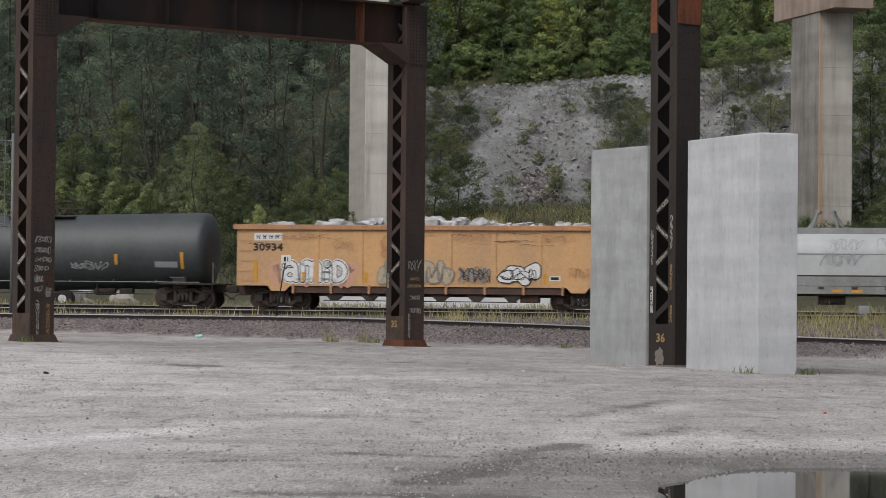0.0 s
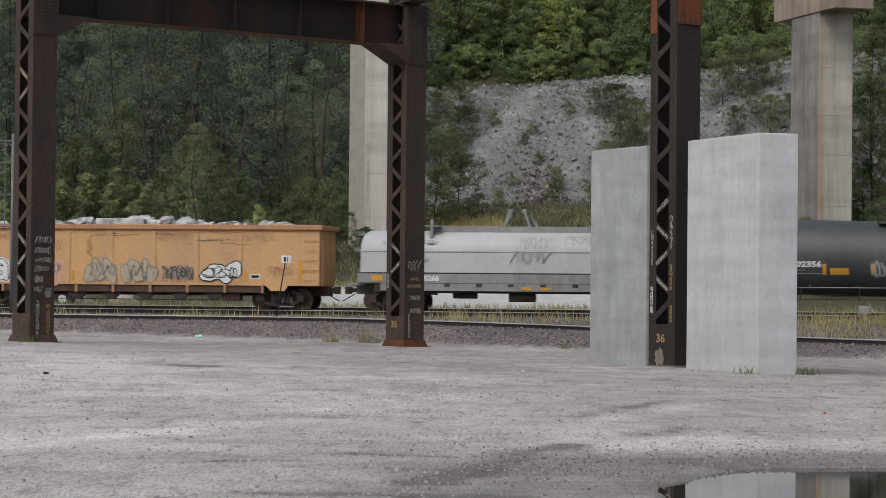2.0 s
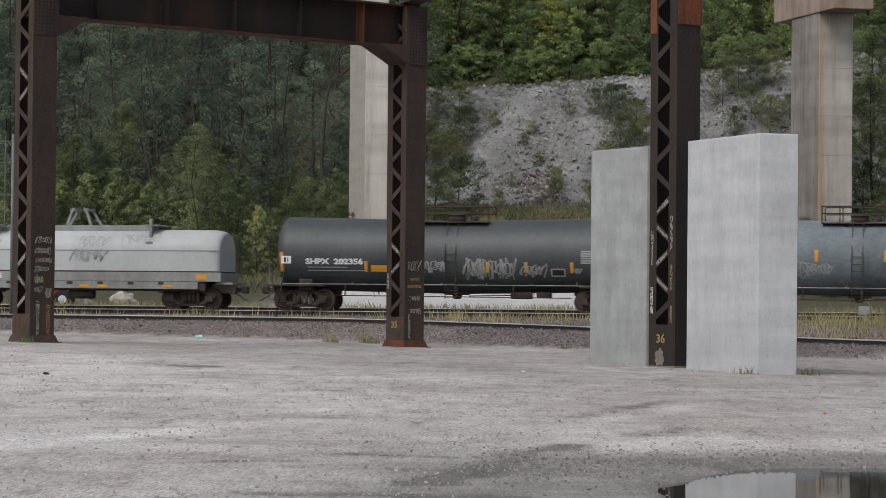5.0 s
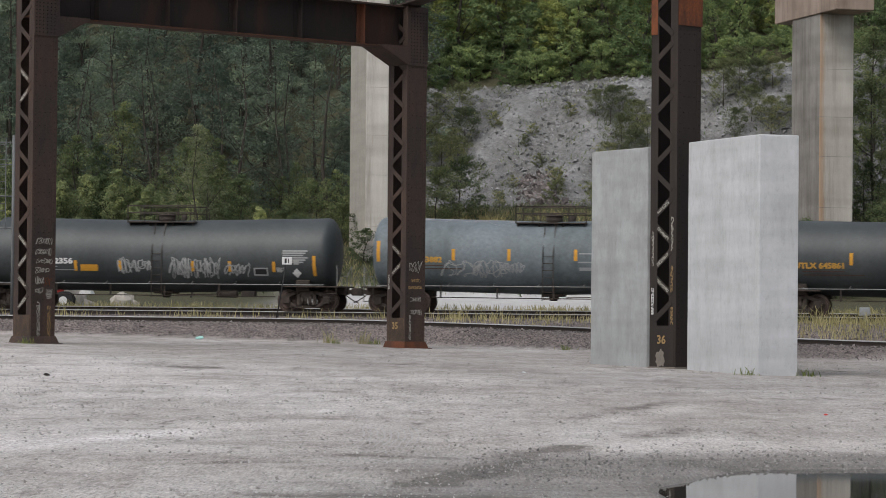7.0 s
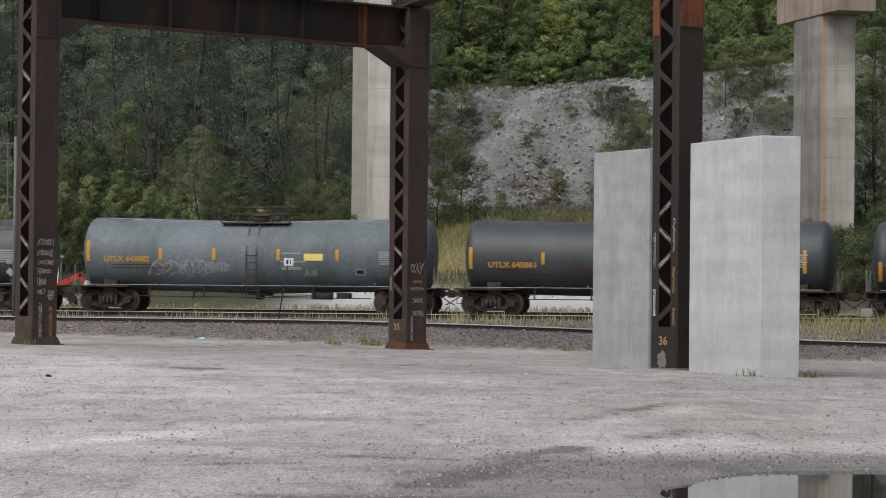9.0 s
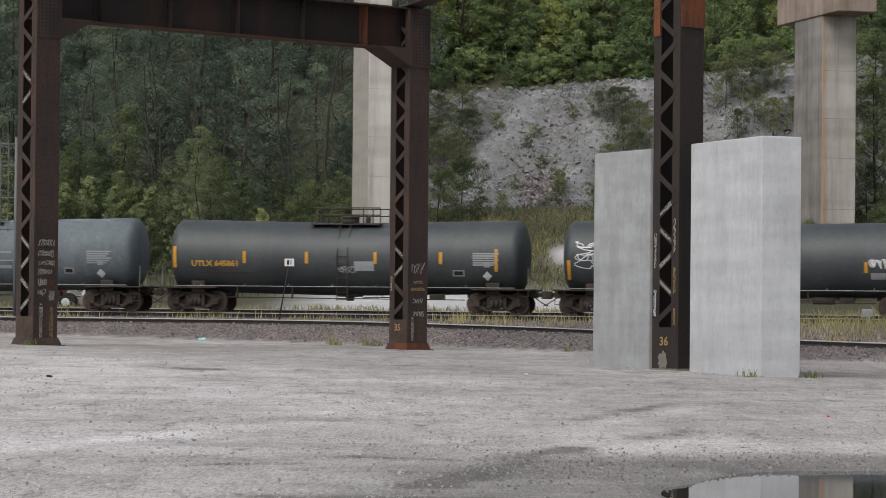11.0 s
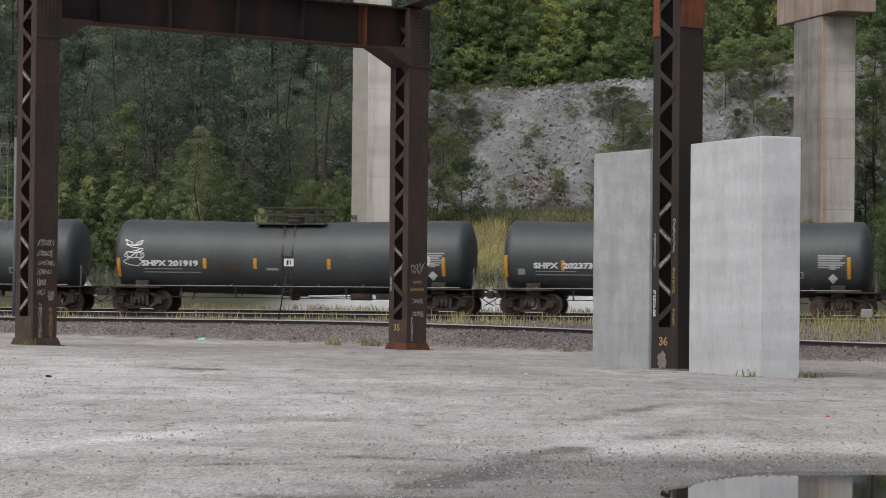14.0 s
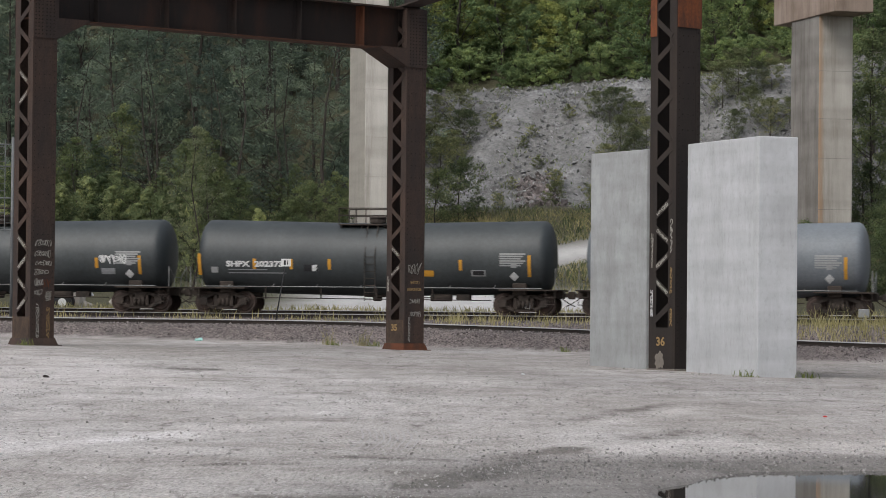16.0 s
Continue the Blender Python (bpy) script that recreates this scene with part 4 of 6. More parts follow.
    for k in range(16):
        x0, z0 = nicks.uniform(-hl + 0.4, hl - 2.2), nicks.uniform(2.75, 3.28)
        L = nicks.uniform(0.5, 1.8)
        bm = bmesh.new()
        ribbon(bm, [(x0 + L * i / 9, z0 + 0.025 * math.sin(i * 0.7 + k) + nicks.uniform(-0.012, 0.012)) for i in range(10)], nicks.uniform(0.006, 0.016), out, 0.003)
        part("scratch", bm, M_BROWN, e)
    panel(e, side, "small_sign", hl - 3.0, hl - 2.55, 1.3, 1.5, M_WHITE, 0.008, 1)
    panel(e, side, "small_sign", hl - 2.95, hl - 2.6, 1.34, 1.46, M_INK, 0.012, 1)
    for x in (-2.6, 2.0, 5.0, 0.3, -5.3):
        panel(e, side, "reflective_stripe", x - 0.06, x + 0.06, 1.18, 1.6, M_YELLOW, 0.026)


def coil_car(s0, s1):
    e, hl = car("coil_car", s0, s1, "pale grey covered coil car with rounded white hood", "coil car")
    Y, ZB, ZM = 1.42, 1.62, 2.5

    def side(x, z):
        if z < ZM:
            return Y
        return math.sqrt(max(Y * Y * (1 - ((z - ZM) / 0.9) ** 2), 0.02))
    bm = bmesh.new()
    prof = [(-Y, ZB)] + [(-Y * math.cos(a), ZM + 0.9 * math.sin(a)) for a in np.linspace(0, math.pi, 25)] + [(Y, ZB)]
    xs = [(-hl, 0.93), (-hl + 0.05, 0.96), (-hl + 0.2, 1.0), (hl - 0.5, 1.0), (hl - 0.15, 0.97), (hl, 0.9)]
    rings = [[bm.verts.new((x, y * k, ZB + (z - ZB) * k)) for y, z in prof] for x, k in xs]
    for a, b in zip(rings, rings[1:]):
        for i in range(len(prof) - 1):
            f = bm.faces.new((a[i], a[i + 1], b[i + 1], b[i]))
            f.smooth = True
    bm.faces.new(rings[0])
    bm.faces.new(rings[-1][::-1])
    part("hood", bm, M_HOOD, e, "dusty white rounded hood")
    bm = bmesh.new()
    rbox(bm, -hl + 0.1, hl - 0.1, -Y - 0.012, -Y + 0.02, ZM - 0.03, ZM + 0.01, 0.004)
    part("hood_seam", bm, M_SILL, e)
    bm = bmesh.new()
    rbox(bm, -hl - 0.1, hl + 0.1, -Y - 0.04, Y + 0.04, 1.18, ZB - 0.05, 0.02)
    part("side_sill", bm, M_SILL, e, "dirty grey side sill")
    bm = bmesh.new()
    rbox(bm, -hl + 0.05, hl - 0.05, -Y - 0.02, Y + 0.02, ZB - 0.06, ZB + 0.01, 0.01)
    rbox(bm, -hl + 0.6, hl - 0.6, -Y + 0.05, Y - 0.05, 0.78, 1.19, 0.03)
    part("frame", bm, M_UNDER, e)
    bm = bmesh.new()
    rbox(bm, -hl + 0.9, hl - 0.9, -Y - 0.1, -Y + 0.06, 0.86, 1.17, 0.01)
    part("lower_sill", bm, M_SILL, e)
    for x in np.arange(-hl + 2.4, hl - 1.5, 1.35):
        bm = bmesh.new()
        rbox(bm, x - 0.12, x + 0.12, -Y - 0.13, -Y - 0.05, 1.05, 1.16, 0.01)
        part("tie_down", bm, M_UNDER, e)
    for x in (-hl + 3.0, hl - 3.1):
        bm = bmesh.new()
        rbox(bm, x - 0.06, x + 0.06, -1.15, -0.9, 2.85, 3.85, 0.01)
        rbox(bm, x - 0.14, x + 0.14, -1.38, -1.05, 2.8, 2.88, 0.01)
        rbox(bm, x - 0.3, x + 0.3, -1.1, 1.1, 3.54, 3.60, 0.01)
        part("lifting_bracket", bm, M_SILL, e)
    bm = bmesh.new()
    rbox(bm, -hl + 3.0, hl - 3.0, -0.55, -0.35, 3.32, 3.58, 0.02)
    rbox(bm, -hl + 3.0, hl - 3.0, 0.35, 0.55, 3.32, 3.58, 0.02)
    part("top_beam", bm, M_SILL, e)
    bm = bmesh.new()
    for s in (-1, 1):
        bar(bm, (s * 0.55, -0.45, 3.55), (s * 0.3, -0.45, 4.25), 0.1, 0.1, (0, 1, 0))
        bar(bm, (s * 0.75, 0.45, 3.55), (s * 0.3, 0.45, 4.25), 0.1, 0.1, (0, 1, 0))
        rbox(bm, s * 0.3 - 0.1, s * 0.3 + 0.1, -0.5, 0.5, 4.17, 4.3, 0.02)
    part("lifting_lug", bm, M_SILL, e, "grey lifting lug frame")
    for s in (-1, 1):
        coupler(e, s * (hl + 0.3), s, 0.5)
        bogie(e, s * (hl - 1.35))
        bm = bmesh.new()
        rbox(bm, *sorted((s * (hl - 0.2), s * (hl + 0.55))), -1.2, 1.2, 1.06, 1.16, 0.02)
        rbox(bm, *sorted((s * (hl - 3), s * (hl + 0.4))), -0.3, 0.3, 0.7, 1.1, 0.02)
        part("end_platform", bm, M_SILL, e)
        panel(e, lambda x, z: Y + 0.05, "reflective_stripe", s * (hl - 0.75) - 0.24, s * (hl - 0.75) + 0.24, 1.27, 1.5, M_YELLOW, 0.012)
    for x in (-hl + 2.4, 0.6, 4.3, -hl + 7.9):
        panel(e, lambda x, z: Y + 0.1, "reflective_stripe", x - 0.22, x + 0.22, 0.93, 1.04, M_YELLOW, 0.012)
    lettering(e, lambda x, z: Y + 0.05, "CIGX 805266", -hl + 1.55, 1.28, 0.22, M_WHITE, 0.012, 1.85, 0.01, "reporting_mark")
    for k in range(4):
        panel(e, side, "small_print", -hl + 1.2, -hl + 2.15, 2.02 + 0.09 * k, 2.06 + 0.09 * k, M_UNDER, 0.008, 1)
    scribble(e, side, -hl + 2.25, 1.98, 0.65, 0.3, M_DIMWHITE, 31, 4, 0.04)
    scribble(e, side, -hl + 0.9, 2.75, 2.4, 0.3, M_DIMWHITE, 32, 8, 0.035)
    scribble(e, side, -0.1, 2.0, 1.7, 0.55, M_DIMWHITE, 33, 6, 0.035)
    scribble(e, side, 0.3, 2.65, 1.3, 0.5, M_DIMWHITE, 34, 6, 0.035)
    scribble(e, side, 2.2, 2.8, 1.6, 0.4, M_DIMWHITE, 35, 5, 0.04)
    bm = bmesh.new()
    tube(bm, (-0.2, -1.0, 0.62), (0.9, -1.0, 0.62), 0.2, 0.2, 14)
    part("air_reservoir", bm, M_UNDER, e)
    bm = bmesh.new()
    rbox(bm, -2.6, -1.6, -1.1, -0.6, 0.55, 0.8, 0.05)
    part("brake_gear", bm, M_UNDER, e)


def stripe_row(xs, z0=1.86, z1=2.3):
    return tuple((x, z0, z1) for x in xs)


tank_car("tank_car", -25.1, -9.83, "black tank car with small white tags", M_BLACK, "", None, stripes=stripe_row((0.6, 3.6)) + ((6.5, 1.7, 2.4),),
         boxes=((5.3, 6.3, 1.75, 2.0, M_DIMWHITE), (0.1, 0.42, 1.7, 1.95, M_YELLOW), (5.9, 6.5, 1.3, 1.36, M_WHITE)), scribbles=((1.6, 1.62, 1.6, 0.36, M_TAG, 41, 7), (-1.0, 1.6, 1.8, 0.3, M_DIMWHITE, 42, 7)), notice=False, R=1.62, ZC=2.50)
gondola(-8.58, 7.80)
coil_car(9.55, 22.55)
tank_car("tank_car", 24.92, 40.19, "black tank car with silvery scribbled tags", M_BLACK, "SHPX  202356", M_WHITE,
         stripes=((-7.25, 1.64, 2.47),) + stripe_row((-3.62, -1.64, 1.56, 3.18, 5.1), 1.66, 2.1) + ((6.85, 1.5, 2.35),),
         boxes=((-3.4, -2.63, 1.66, 1.93, M_YELLOW), (4.22, 4.83, 1.5, 1.84, M_TAG), (4.28, 4.77, 1.56, 1.78, M_INK)),
         scribbles=((-1.75, 1.54, 1.5, 0.72, M_TAG, 51, 8), (0.54, 1.4, 0.95, 0.9, M_TAG, 52, 8), (1.63, 1.4, 1.14, 0.85, M_TAG, 53, 8), (2.97, 1.45, 1.1, 0.65, M_TAG, 54, 7), (5.2, 1.66, 0.3, 0.2, M_TAG, 55, 3)))
tank_car("tank_car", 41.73, 57.02, "faded blue-grey tank car with peeling top and tag", M_BLUE, "UTLX 643882", M_UOR, 2.12, 0.17, faded=True, R=1.53, ZC=2.50,
         stripes=((-7.2, 2.13, 3.0),) + stripe_row((-4.0, -1.65, 1.15, 3.7), 2.2, 2.68),
         boxes=((2.27, 3.09, 2.2, 2.49, M_LEMON), (1.3, 2.15, 2.48, 2.53, M_DIMWHITE), (1.25, 2.35, 2.12, 2.18, M_DIMWHITE), (1.3, 2.15, 1.8, 1.94, M_DIMWHITE), (4.46, 4.9, 1.6, 1.86, M_TAG), (4.52, 4.84, 1.65, 1.81, M_INK)),
         scribbles=((-4.55, 1.5, 1.7, 0.72, M_TAG, 61, 5), (-3.2, 1.5, 1.5, 0.78, M_TAG, 66, 5), (-2.0, 1.65, 1.0, 0.5, M_DIMWHITE, 62, 6), (2.25, 1.5, 0.6, 0.35, M_DIMWHITE, 67, 3)))
tank_car("tank_car", 58.38, 73.79, "black tank car with amber lettering", M_BLACK, "UTLX 645861", M_UOR,
         stripes=((-7.3, 1.9, 2.8),) + stripe_row((-4.25, -1.55, 1.4, 4.2), 2.1, 2.6) + ((6.55, 1.8, 2.75),),
         boxes=((2.2, 3.05, 1.92, 2.18, M_LEMON), (-2.7, -2.2, 1.9, 2.1, M_BROWN), (0.5, 1.35, 1.8, 2.2, M_DIMWHITE), (4.7, 5.2, 1.6, 1.86, M_TAG), (4.76, 5.14, 1.65, 1.81, M_INK)),
         scribbles=((-0.2, 1.7, 0.8, 0.3, M_DIMWHITE, 63, 4),))
tank_car("tank_car", 75.30, 90.87, "black tank car with white tag at one end", M_BLACK, "SHPX 201919", M_WHITE,
         stripes=((-7.4, 1.5, 2.3),) + stripe_row((-3.6, -1.4, 1.8, 4.8)) + ((6.7, 1.6, 2.4),),
         boxes=((-2.9, -2.0, 1.82, 2.08, M_BROWN), (-0.9, -0.4, 1.8, 1.9, M_DIMWHITE), (5.0, 5.6, 1.6, 1.86, M_DIMWHITE)),
         scribbles=((-7.2, 2.0, 1.0, 1.1, M_WHITE, 71, 4), (4.9, 2.05, 1.2, 0.4, M_WHITE, 72, 5)))
tank_car("tank_car", 92.18, 107.48, "black tank car with white lettering", M_BLACK, "SHPX  202373", M_WHITE,
         stripes=((-7.4, 1.6, 2.5),) + stripe_row((-5.0, -3.4, -1.75, 3.85)) + ((6.75, 1.6, 2.5),),
         boxes=((-2.85, -2.25, 1.78, 2.06, M_INK), (-2.5, -2.25, 1.78, 2.06, M_WHITE), (1.9, 2.7, 1.6, 1.85, M_YELLOW), (4.3, 4.9, 1.62, 1.88, M_TAG), (4.36, 4.84, 1.66, 1.84, M_INK), (-6.9, -6.6, 1.7, 1.95, M_TAG)),
         scribbles=())
tank_car("tank_car", 108.83, 120.51, "dusty grey tank car with faint lettering", M_GREY, "", None, short=True, faded=False,
         stripes=((-5.4, 1.6, 2.5), (4.95, 1.6, 2.5)), boxes=((-3.6, -2.5, 1.95, 2.15, M_DIMWHITE),), notice=True)

# ---- steel viaduct ----
BE = Vector((11.6, 10.8, 0)).normalized()            # along the cross girder
BN = Vector((BE.y, -BE.x, 0))                        # along the deck, to the yard
POST_A, POST_B, POST_C = Vector((-12.9, 98, 0)), Vector((-1.31, 108.8, 0)), Vector((6.2, 83.35, 0))
B_ANG = math.degrees(math.atan2(BE.y, BE.x))


def rivets(bm, pts, axis, r=0.022):
    ax = Vector(axis)
    for p in pts:
        tube(bm, p, Vector(p) + ax * 0.016, r, r * 0.6, 6)


def post(p, top, label, number, seed, phase, pitch, low=0.9, steel=None):
    """A built-up post: plated faces, four corner angles, laced open faces. Local x runs along the cross girder."""
    steel = steel or M_RUST
    z0 = on_ground(p.x, p.y) - 0.15
    e = empty("viaduct_post", Matrix.Translation((p.x, p.y, z0)) @ pose(0, 0, 0, 0, 0, B_ANG), label, "steel post", "posts of the viaduct")
    a, b, h = 0.475, 0.46, top - z0
    for s in (-1, 1):
        bm = bmesh.new()
        box(bm, -b + 0.02, b - 0.02, s * (a - 0.02) - 0.012, s * (a - 0.02) + 0.012, 0.1, h)
        part("web_plate", bm, steel, e)
        pts = [(x, s * (a - 0.008), z) for z in np.arange(0.7, h - 0.3, 0.42) for x in (-0.2, 0.0, 0.2)]
        pts += [(x, s * (a + 0.014), z) for z in np.arange(0.6, h - 0.2, 0.21) for x in (-b + 0.09, b - 0.09)]
        if s < 0:
            bm = bmesh.new()
            rivets(bm, pts, (0, s, 0))
            tagged(part("rivets", bm, M_RUST_DARK, e), kind="stuff")
    for sx in (-1, 1):
        for sy in (-1, 1):
            bm = bmesh.new()
            box(bm, *sorted((sx * b, sx * (b - 0.02))), *sorted((sy * a, sy * (a - 0.26))), 0.1, h)
            box(bm, *sorted((sx * (b - 0.02), sx * (b - 0.17))), *sorted((sy * a, sy * (a - 0.02) + sy * 0.014)), 0.1, h)
            part("corner_angle", bm, steel, e)
    for sx in (-1, 1):
        z, k = phase, 0
        while z < h - 0.2:
            bm = bmesh.new()
            y0, y1 = (0.31, -0.31) if k % 2 == 0 else (-0.31, 0.31)
            bar(bm, (sx * (b + 0.006), y0, z - 0.24), (sx * (b + 0.006), y1, z + 0.24), 0.15, 0.016, (1, 0, 0))
            part("lacing_bar", bm, steel, e)
            z += pitch
            k += 1
        bm = bmesh.new()
        box(bm, *sorted((sx * (b + 0.002), sx * (b + 0.014))), -0.42, 0.42, 0.1, low + 0.1)
        part("batten_plate", bm, M_BATTEN if steel is M_RUST else steel, e)
    if number:
        text_mesh("number", number, 0.32, M_TAN, e, pose(-b - 0.03, 0.18, 0.82, 90, 0, -90), 0.008)
    return e, h


def web_tag(e, seed, x, z, w, h, mat, st, line=0.022):
    scribble(e, lambda x, z: 0.47, x, z, w, h, mat, seed, st, line, 0.006)


def lace_tag(e, seed, y, z, w, h, mat, st=6, line=0.017):
    ob = scribble(e, lambda x, z: 0.0, y, z, w, h, mat, seed, st, line, 0.004)
    ob.matrix_basis = pose(-0.482, 0, 0, 0, 0, -90)


BEAM0, BEAM1 = 10.62, 12.05
pa, ha = post(POST_A, BEAM1, "dark rusted laced steel post tagged with white graffiti", "", 1, 1.43, 0.652, 0.95)
pb, hb = post(POST_B, BEAM1, "dark rusted laced steel post with painted number", "35", 2, 1.59, 0.655, 1.1)
pc, hc = post(POST_C, 14.0, "dark rusted laced steel post between concrete walls", "36", 3, 1.68, 0.695, 1.2, M_RUST_BLACK)
for i, (x, z, w, h, mt, st) in enumerate(((-0.3, 3.25, 0.62, 0.26, M_CHALK, 5), (-0.3, 2.92, 0.6, 0.24, M_CHALK, 6), (-0.28, 2.64, 0.62, 0.2, M_CHALK, 6), (-0.3, 2.36, 0.5, 0.2, M_CHALK, 5),
                                              (-0.28, 2.0, 0.3, 0.26, M_CHALK, 4), (0.02, 1.95, 0.3, 0.3, M_RUST_RED, 4), (-0.3, 1.7, 0.28, 0.22, M_CHALK, 3), (0.1, 1.55, 0.25, 0.3, M_CHALK, 4),
                                              (-0.24, 0.35, 0.13, 1.1, M_CHALK, 9), (0.16, 0.4, 0.14, 0.95, M_TAN, 8))):
    web_tag(pa, 80 + i, x, z, w, h, mt, st, 0.017)
for i, (x, z, w, h, mt, st) in enumerate(((-0.3, 2.75, 0.6, 0.5, M_CHALK, 4), (-0.2, 2.45, 0.42, 0.12, M_TAN, 5), (-0.32, 2.2, 0.64, 0.12, M_TAN, 8), (-0.2, 1.75, 0.45, 0.2, M_CHALK, 5),
                                              (-0.2, 1.3, 0.5, 0.22, M_CHALK, 7), (-0.28, 0.45, 0.1, 0.85, M_CHALK, 8))):
    web_tag(pb, 90 + i, x, z, w, h, mt, st, 0.016)
def bar_tag(e, seed, first, pitch, k, mat):
    """Scrawl along the k-th lacing bar."""
    ob = scribble(e, lambda x, z: 0.0, -0.24, -0.055, 0.48, 0.11, mat, seed, 6, 0.016, 0.004)
    ob.matrix_basis = pose(-0.4765, 0, first + pitch * k, 0, 0, -90) @ pose(0, 0, 0, 0, -37.7 if k % 2 == 0 else 37.7, 0)


for i, (y, z, h, mt) in enumerate(((-0.40, 2.9, 0.9, M_CHALK), (0.30, 3.3, 0.9, M_CHALK), (-0.40, 1.6, 0.7, M_WHITE), (0.30, 2.2, 0.7, M_TAN), (0.30, 1.35, 0.45, M_TAN))):
    lace_tag(pc, 100 + i, y, z, 0.09, h, mt, 8, 0.014)
lace_tag(pb, 121, -0.40, 2.2, 0.09, 0.5, M_CHALK, 6, 0.014)
for k in (1, 2, 3, 4):
    bar_tag(pc, 110 + k, 1.68, 0.695, k, M_CHALK)
for k in (2, 3):
    bar_tag(pb, 120 + k, 1.59, 0.655, k, M_CHALK)
for k in (0, 1, 2, 3, 10, 11):
    bar_tag(pa, 130 + k, 1.43, 0.652, k, M_CHALK)
# orange head plate of the middle post
bm = bmesh.new()
box(bm, -0.468, 0.468, -0.515, -0.50, 9.32, 14.1)
box(bm, -0.49, -0.475, 0.24, 0.47, 9.1, 14.1)
part("head_plate", bm, M_HEAD, pc, "orange rusted head plate")

# footing of the numbered post
for p, ob in ((POST_A, pa), (POST_B, pb)):
    bm = bmesh.new()
    k = bmesh.new()
    box(k, -0.62, 0.62, -0.62, 0.62, 0.0, 0.38)
    for v in k.verts:
        if v.co.z > 0.2:
            v.co.x *= 0.80
            v.co.y *= 0.80
    merge(bm, k)
    rbox(bm, -0.66, 0.66, -0.66, 0.66, -0.1, 0.16, 0.02)
    part("footing", bm, M_RUST_RED if p is POST_B else M_RUST, ob, "rust-stained flared footing")
bm = bmesh.new()
rbox(bm, -0.52, 0.5, -0.5, 0.5, -0.1, 0.2, 0.02)
part("footing", bm, M_PIERDK, pc, "grey stained base")

# cement splashed on the foot of the middle post
bm = bmesh.new()
ring = [(a, 1 + 0.55 * noise.noise(Vector((2.2 * math.cos(a), 2.2 * math.sin(a), 3.7)))) for a in np.linspace(0, 2 * math.pi, 36, False)]
bm.faces.new([bm.verts.new((-0.497, 0.04 + 0.17 * q * math.cos(a), 0.42 + 0.24 * q * math.sin(a))) for a, q in ring])
part("cement_splash", bm, M_PIERDK, pc, "grey cement splash")

# cross girder
mid = (POST_A + POST_B) / 2
span = (POST_B - POST_A).length
g = empty("cross_girder", Matrix.Translation((mid.x, mid.y, 0)) @ pose(0, 0, 0, 0, 0, B_ANG), "dark rusted riveted steel plate girder between posts", "girder")
hl = span / 2
bm = bmesh.new()
box(bm, -hl + 0.5, hl - 0.5, -0.03, 0.03, BEAM0, BEAM1)
part("web", bm, M_GIRDER, g)
for z0, z1, nm in ((BEAM0 - 0.02, BEAM0 + 0.03, "bottom_flange"), (BEAM1 - 0.03, BEAM1 + 0.03, "top_flange")):
    bm = bmesh.new()
    rbox(bm, -hl - 0.4, hl + 0.46, -0.36, 0.36, z0, z1, 0.006)
    part(nm, bm, M_FLANGE if "bottom" in nm else M_RUST, g)
for i, x in enumerate(np.linspace(-hl + 2.2, hl - 2.3, 5)):
    bm = bmesh.new()
    box(bm, x - 0.012, x + 0.012, -0.30, -0.03, BEAM0 + 0.03, BEAM1 - 0.03)
    box(bm, x - 0.16, x + 0.16, -0.055, -0.03, BEAM0 + 0.03, BEAM1 - 0.03)
    part("stiffener", bm, M_RUST_RED if i == 4 else M_GIRDER, g)
for s in (-1, 1):
    bm = bmesh.new()
    pr = ((s * (hl + 0.46), BEAM1 - 0.02), (s * (hl + 0.46), BEAM0 - 0.62), (s * (hl - 0.42), BEAM0 - 0.62), (s * (hl - 1.7), BEAM0 - 0.02), (s * (hl - 1.7), BEAM0 + 0.04), (s * (hl - 0.5), BEAM0 + 0.04), (s * (hl - 0.5), BEAM1 - 0.02))
    for y in (-0.505, 0.49):
        a = [bm.verts.new((x, y, z)) for x, z in pr]
        b = [bm.verts.new((x, y + 0.015, z)) for x, z in pr]
        bm.faces.new(a)
        bm.faces.new(b[::-1])
        for i in range(len(a)):
            j = (i + 1) % len(a)
            bm.faces.new((a[i], b[i], b[j], a[j]))
    part("gusset_plate", bm, M_RUST, g)
    bm = bmesh.new()
    bar(bm, (s * (hl - 0.42), 0, BEAM0 - 0.62), (s * (hl - 1.75), 0, BEAM0 - 0.0), 0.02, 0.96, (0, 1, 0))
    part("knee_brace", bm, M_RUST, g)
    bm = bmesh.new()
    rivets(bm, [(s * (hl + u), -0.505, z) for u in (-0.32, -0.18, -0.04, 0.12, 0.26, 0.38) for z in np.arange(BEAM0 - 0.5, BEAM1 - 0.1, 0.115)], (0, -1, 0), 0.028)
    tagged(part("rivets", bm, M_RUST_DARK, g), kind="stuff")

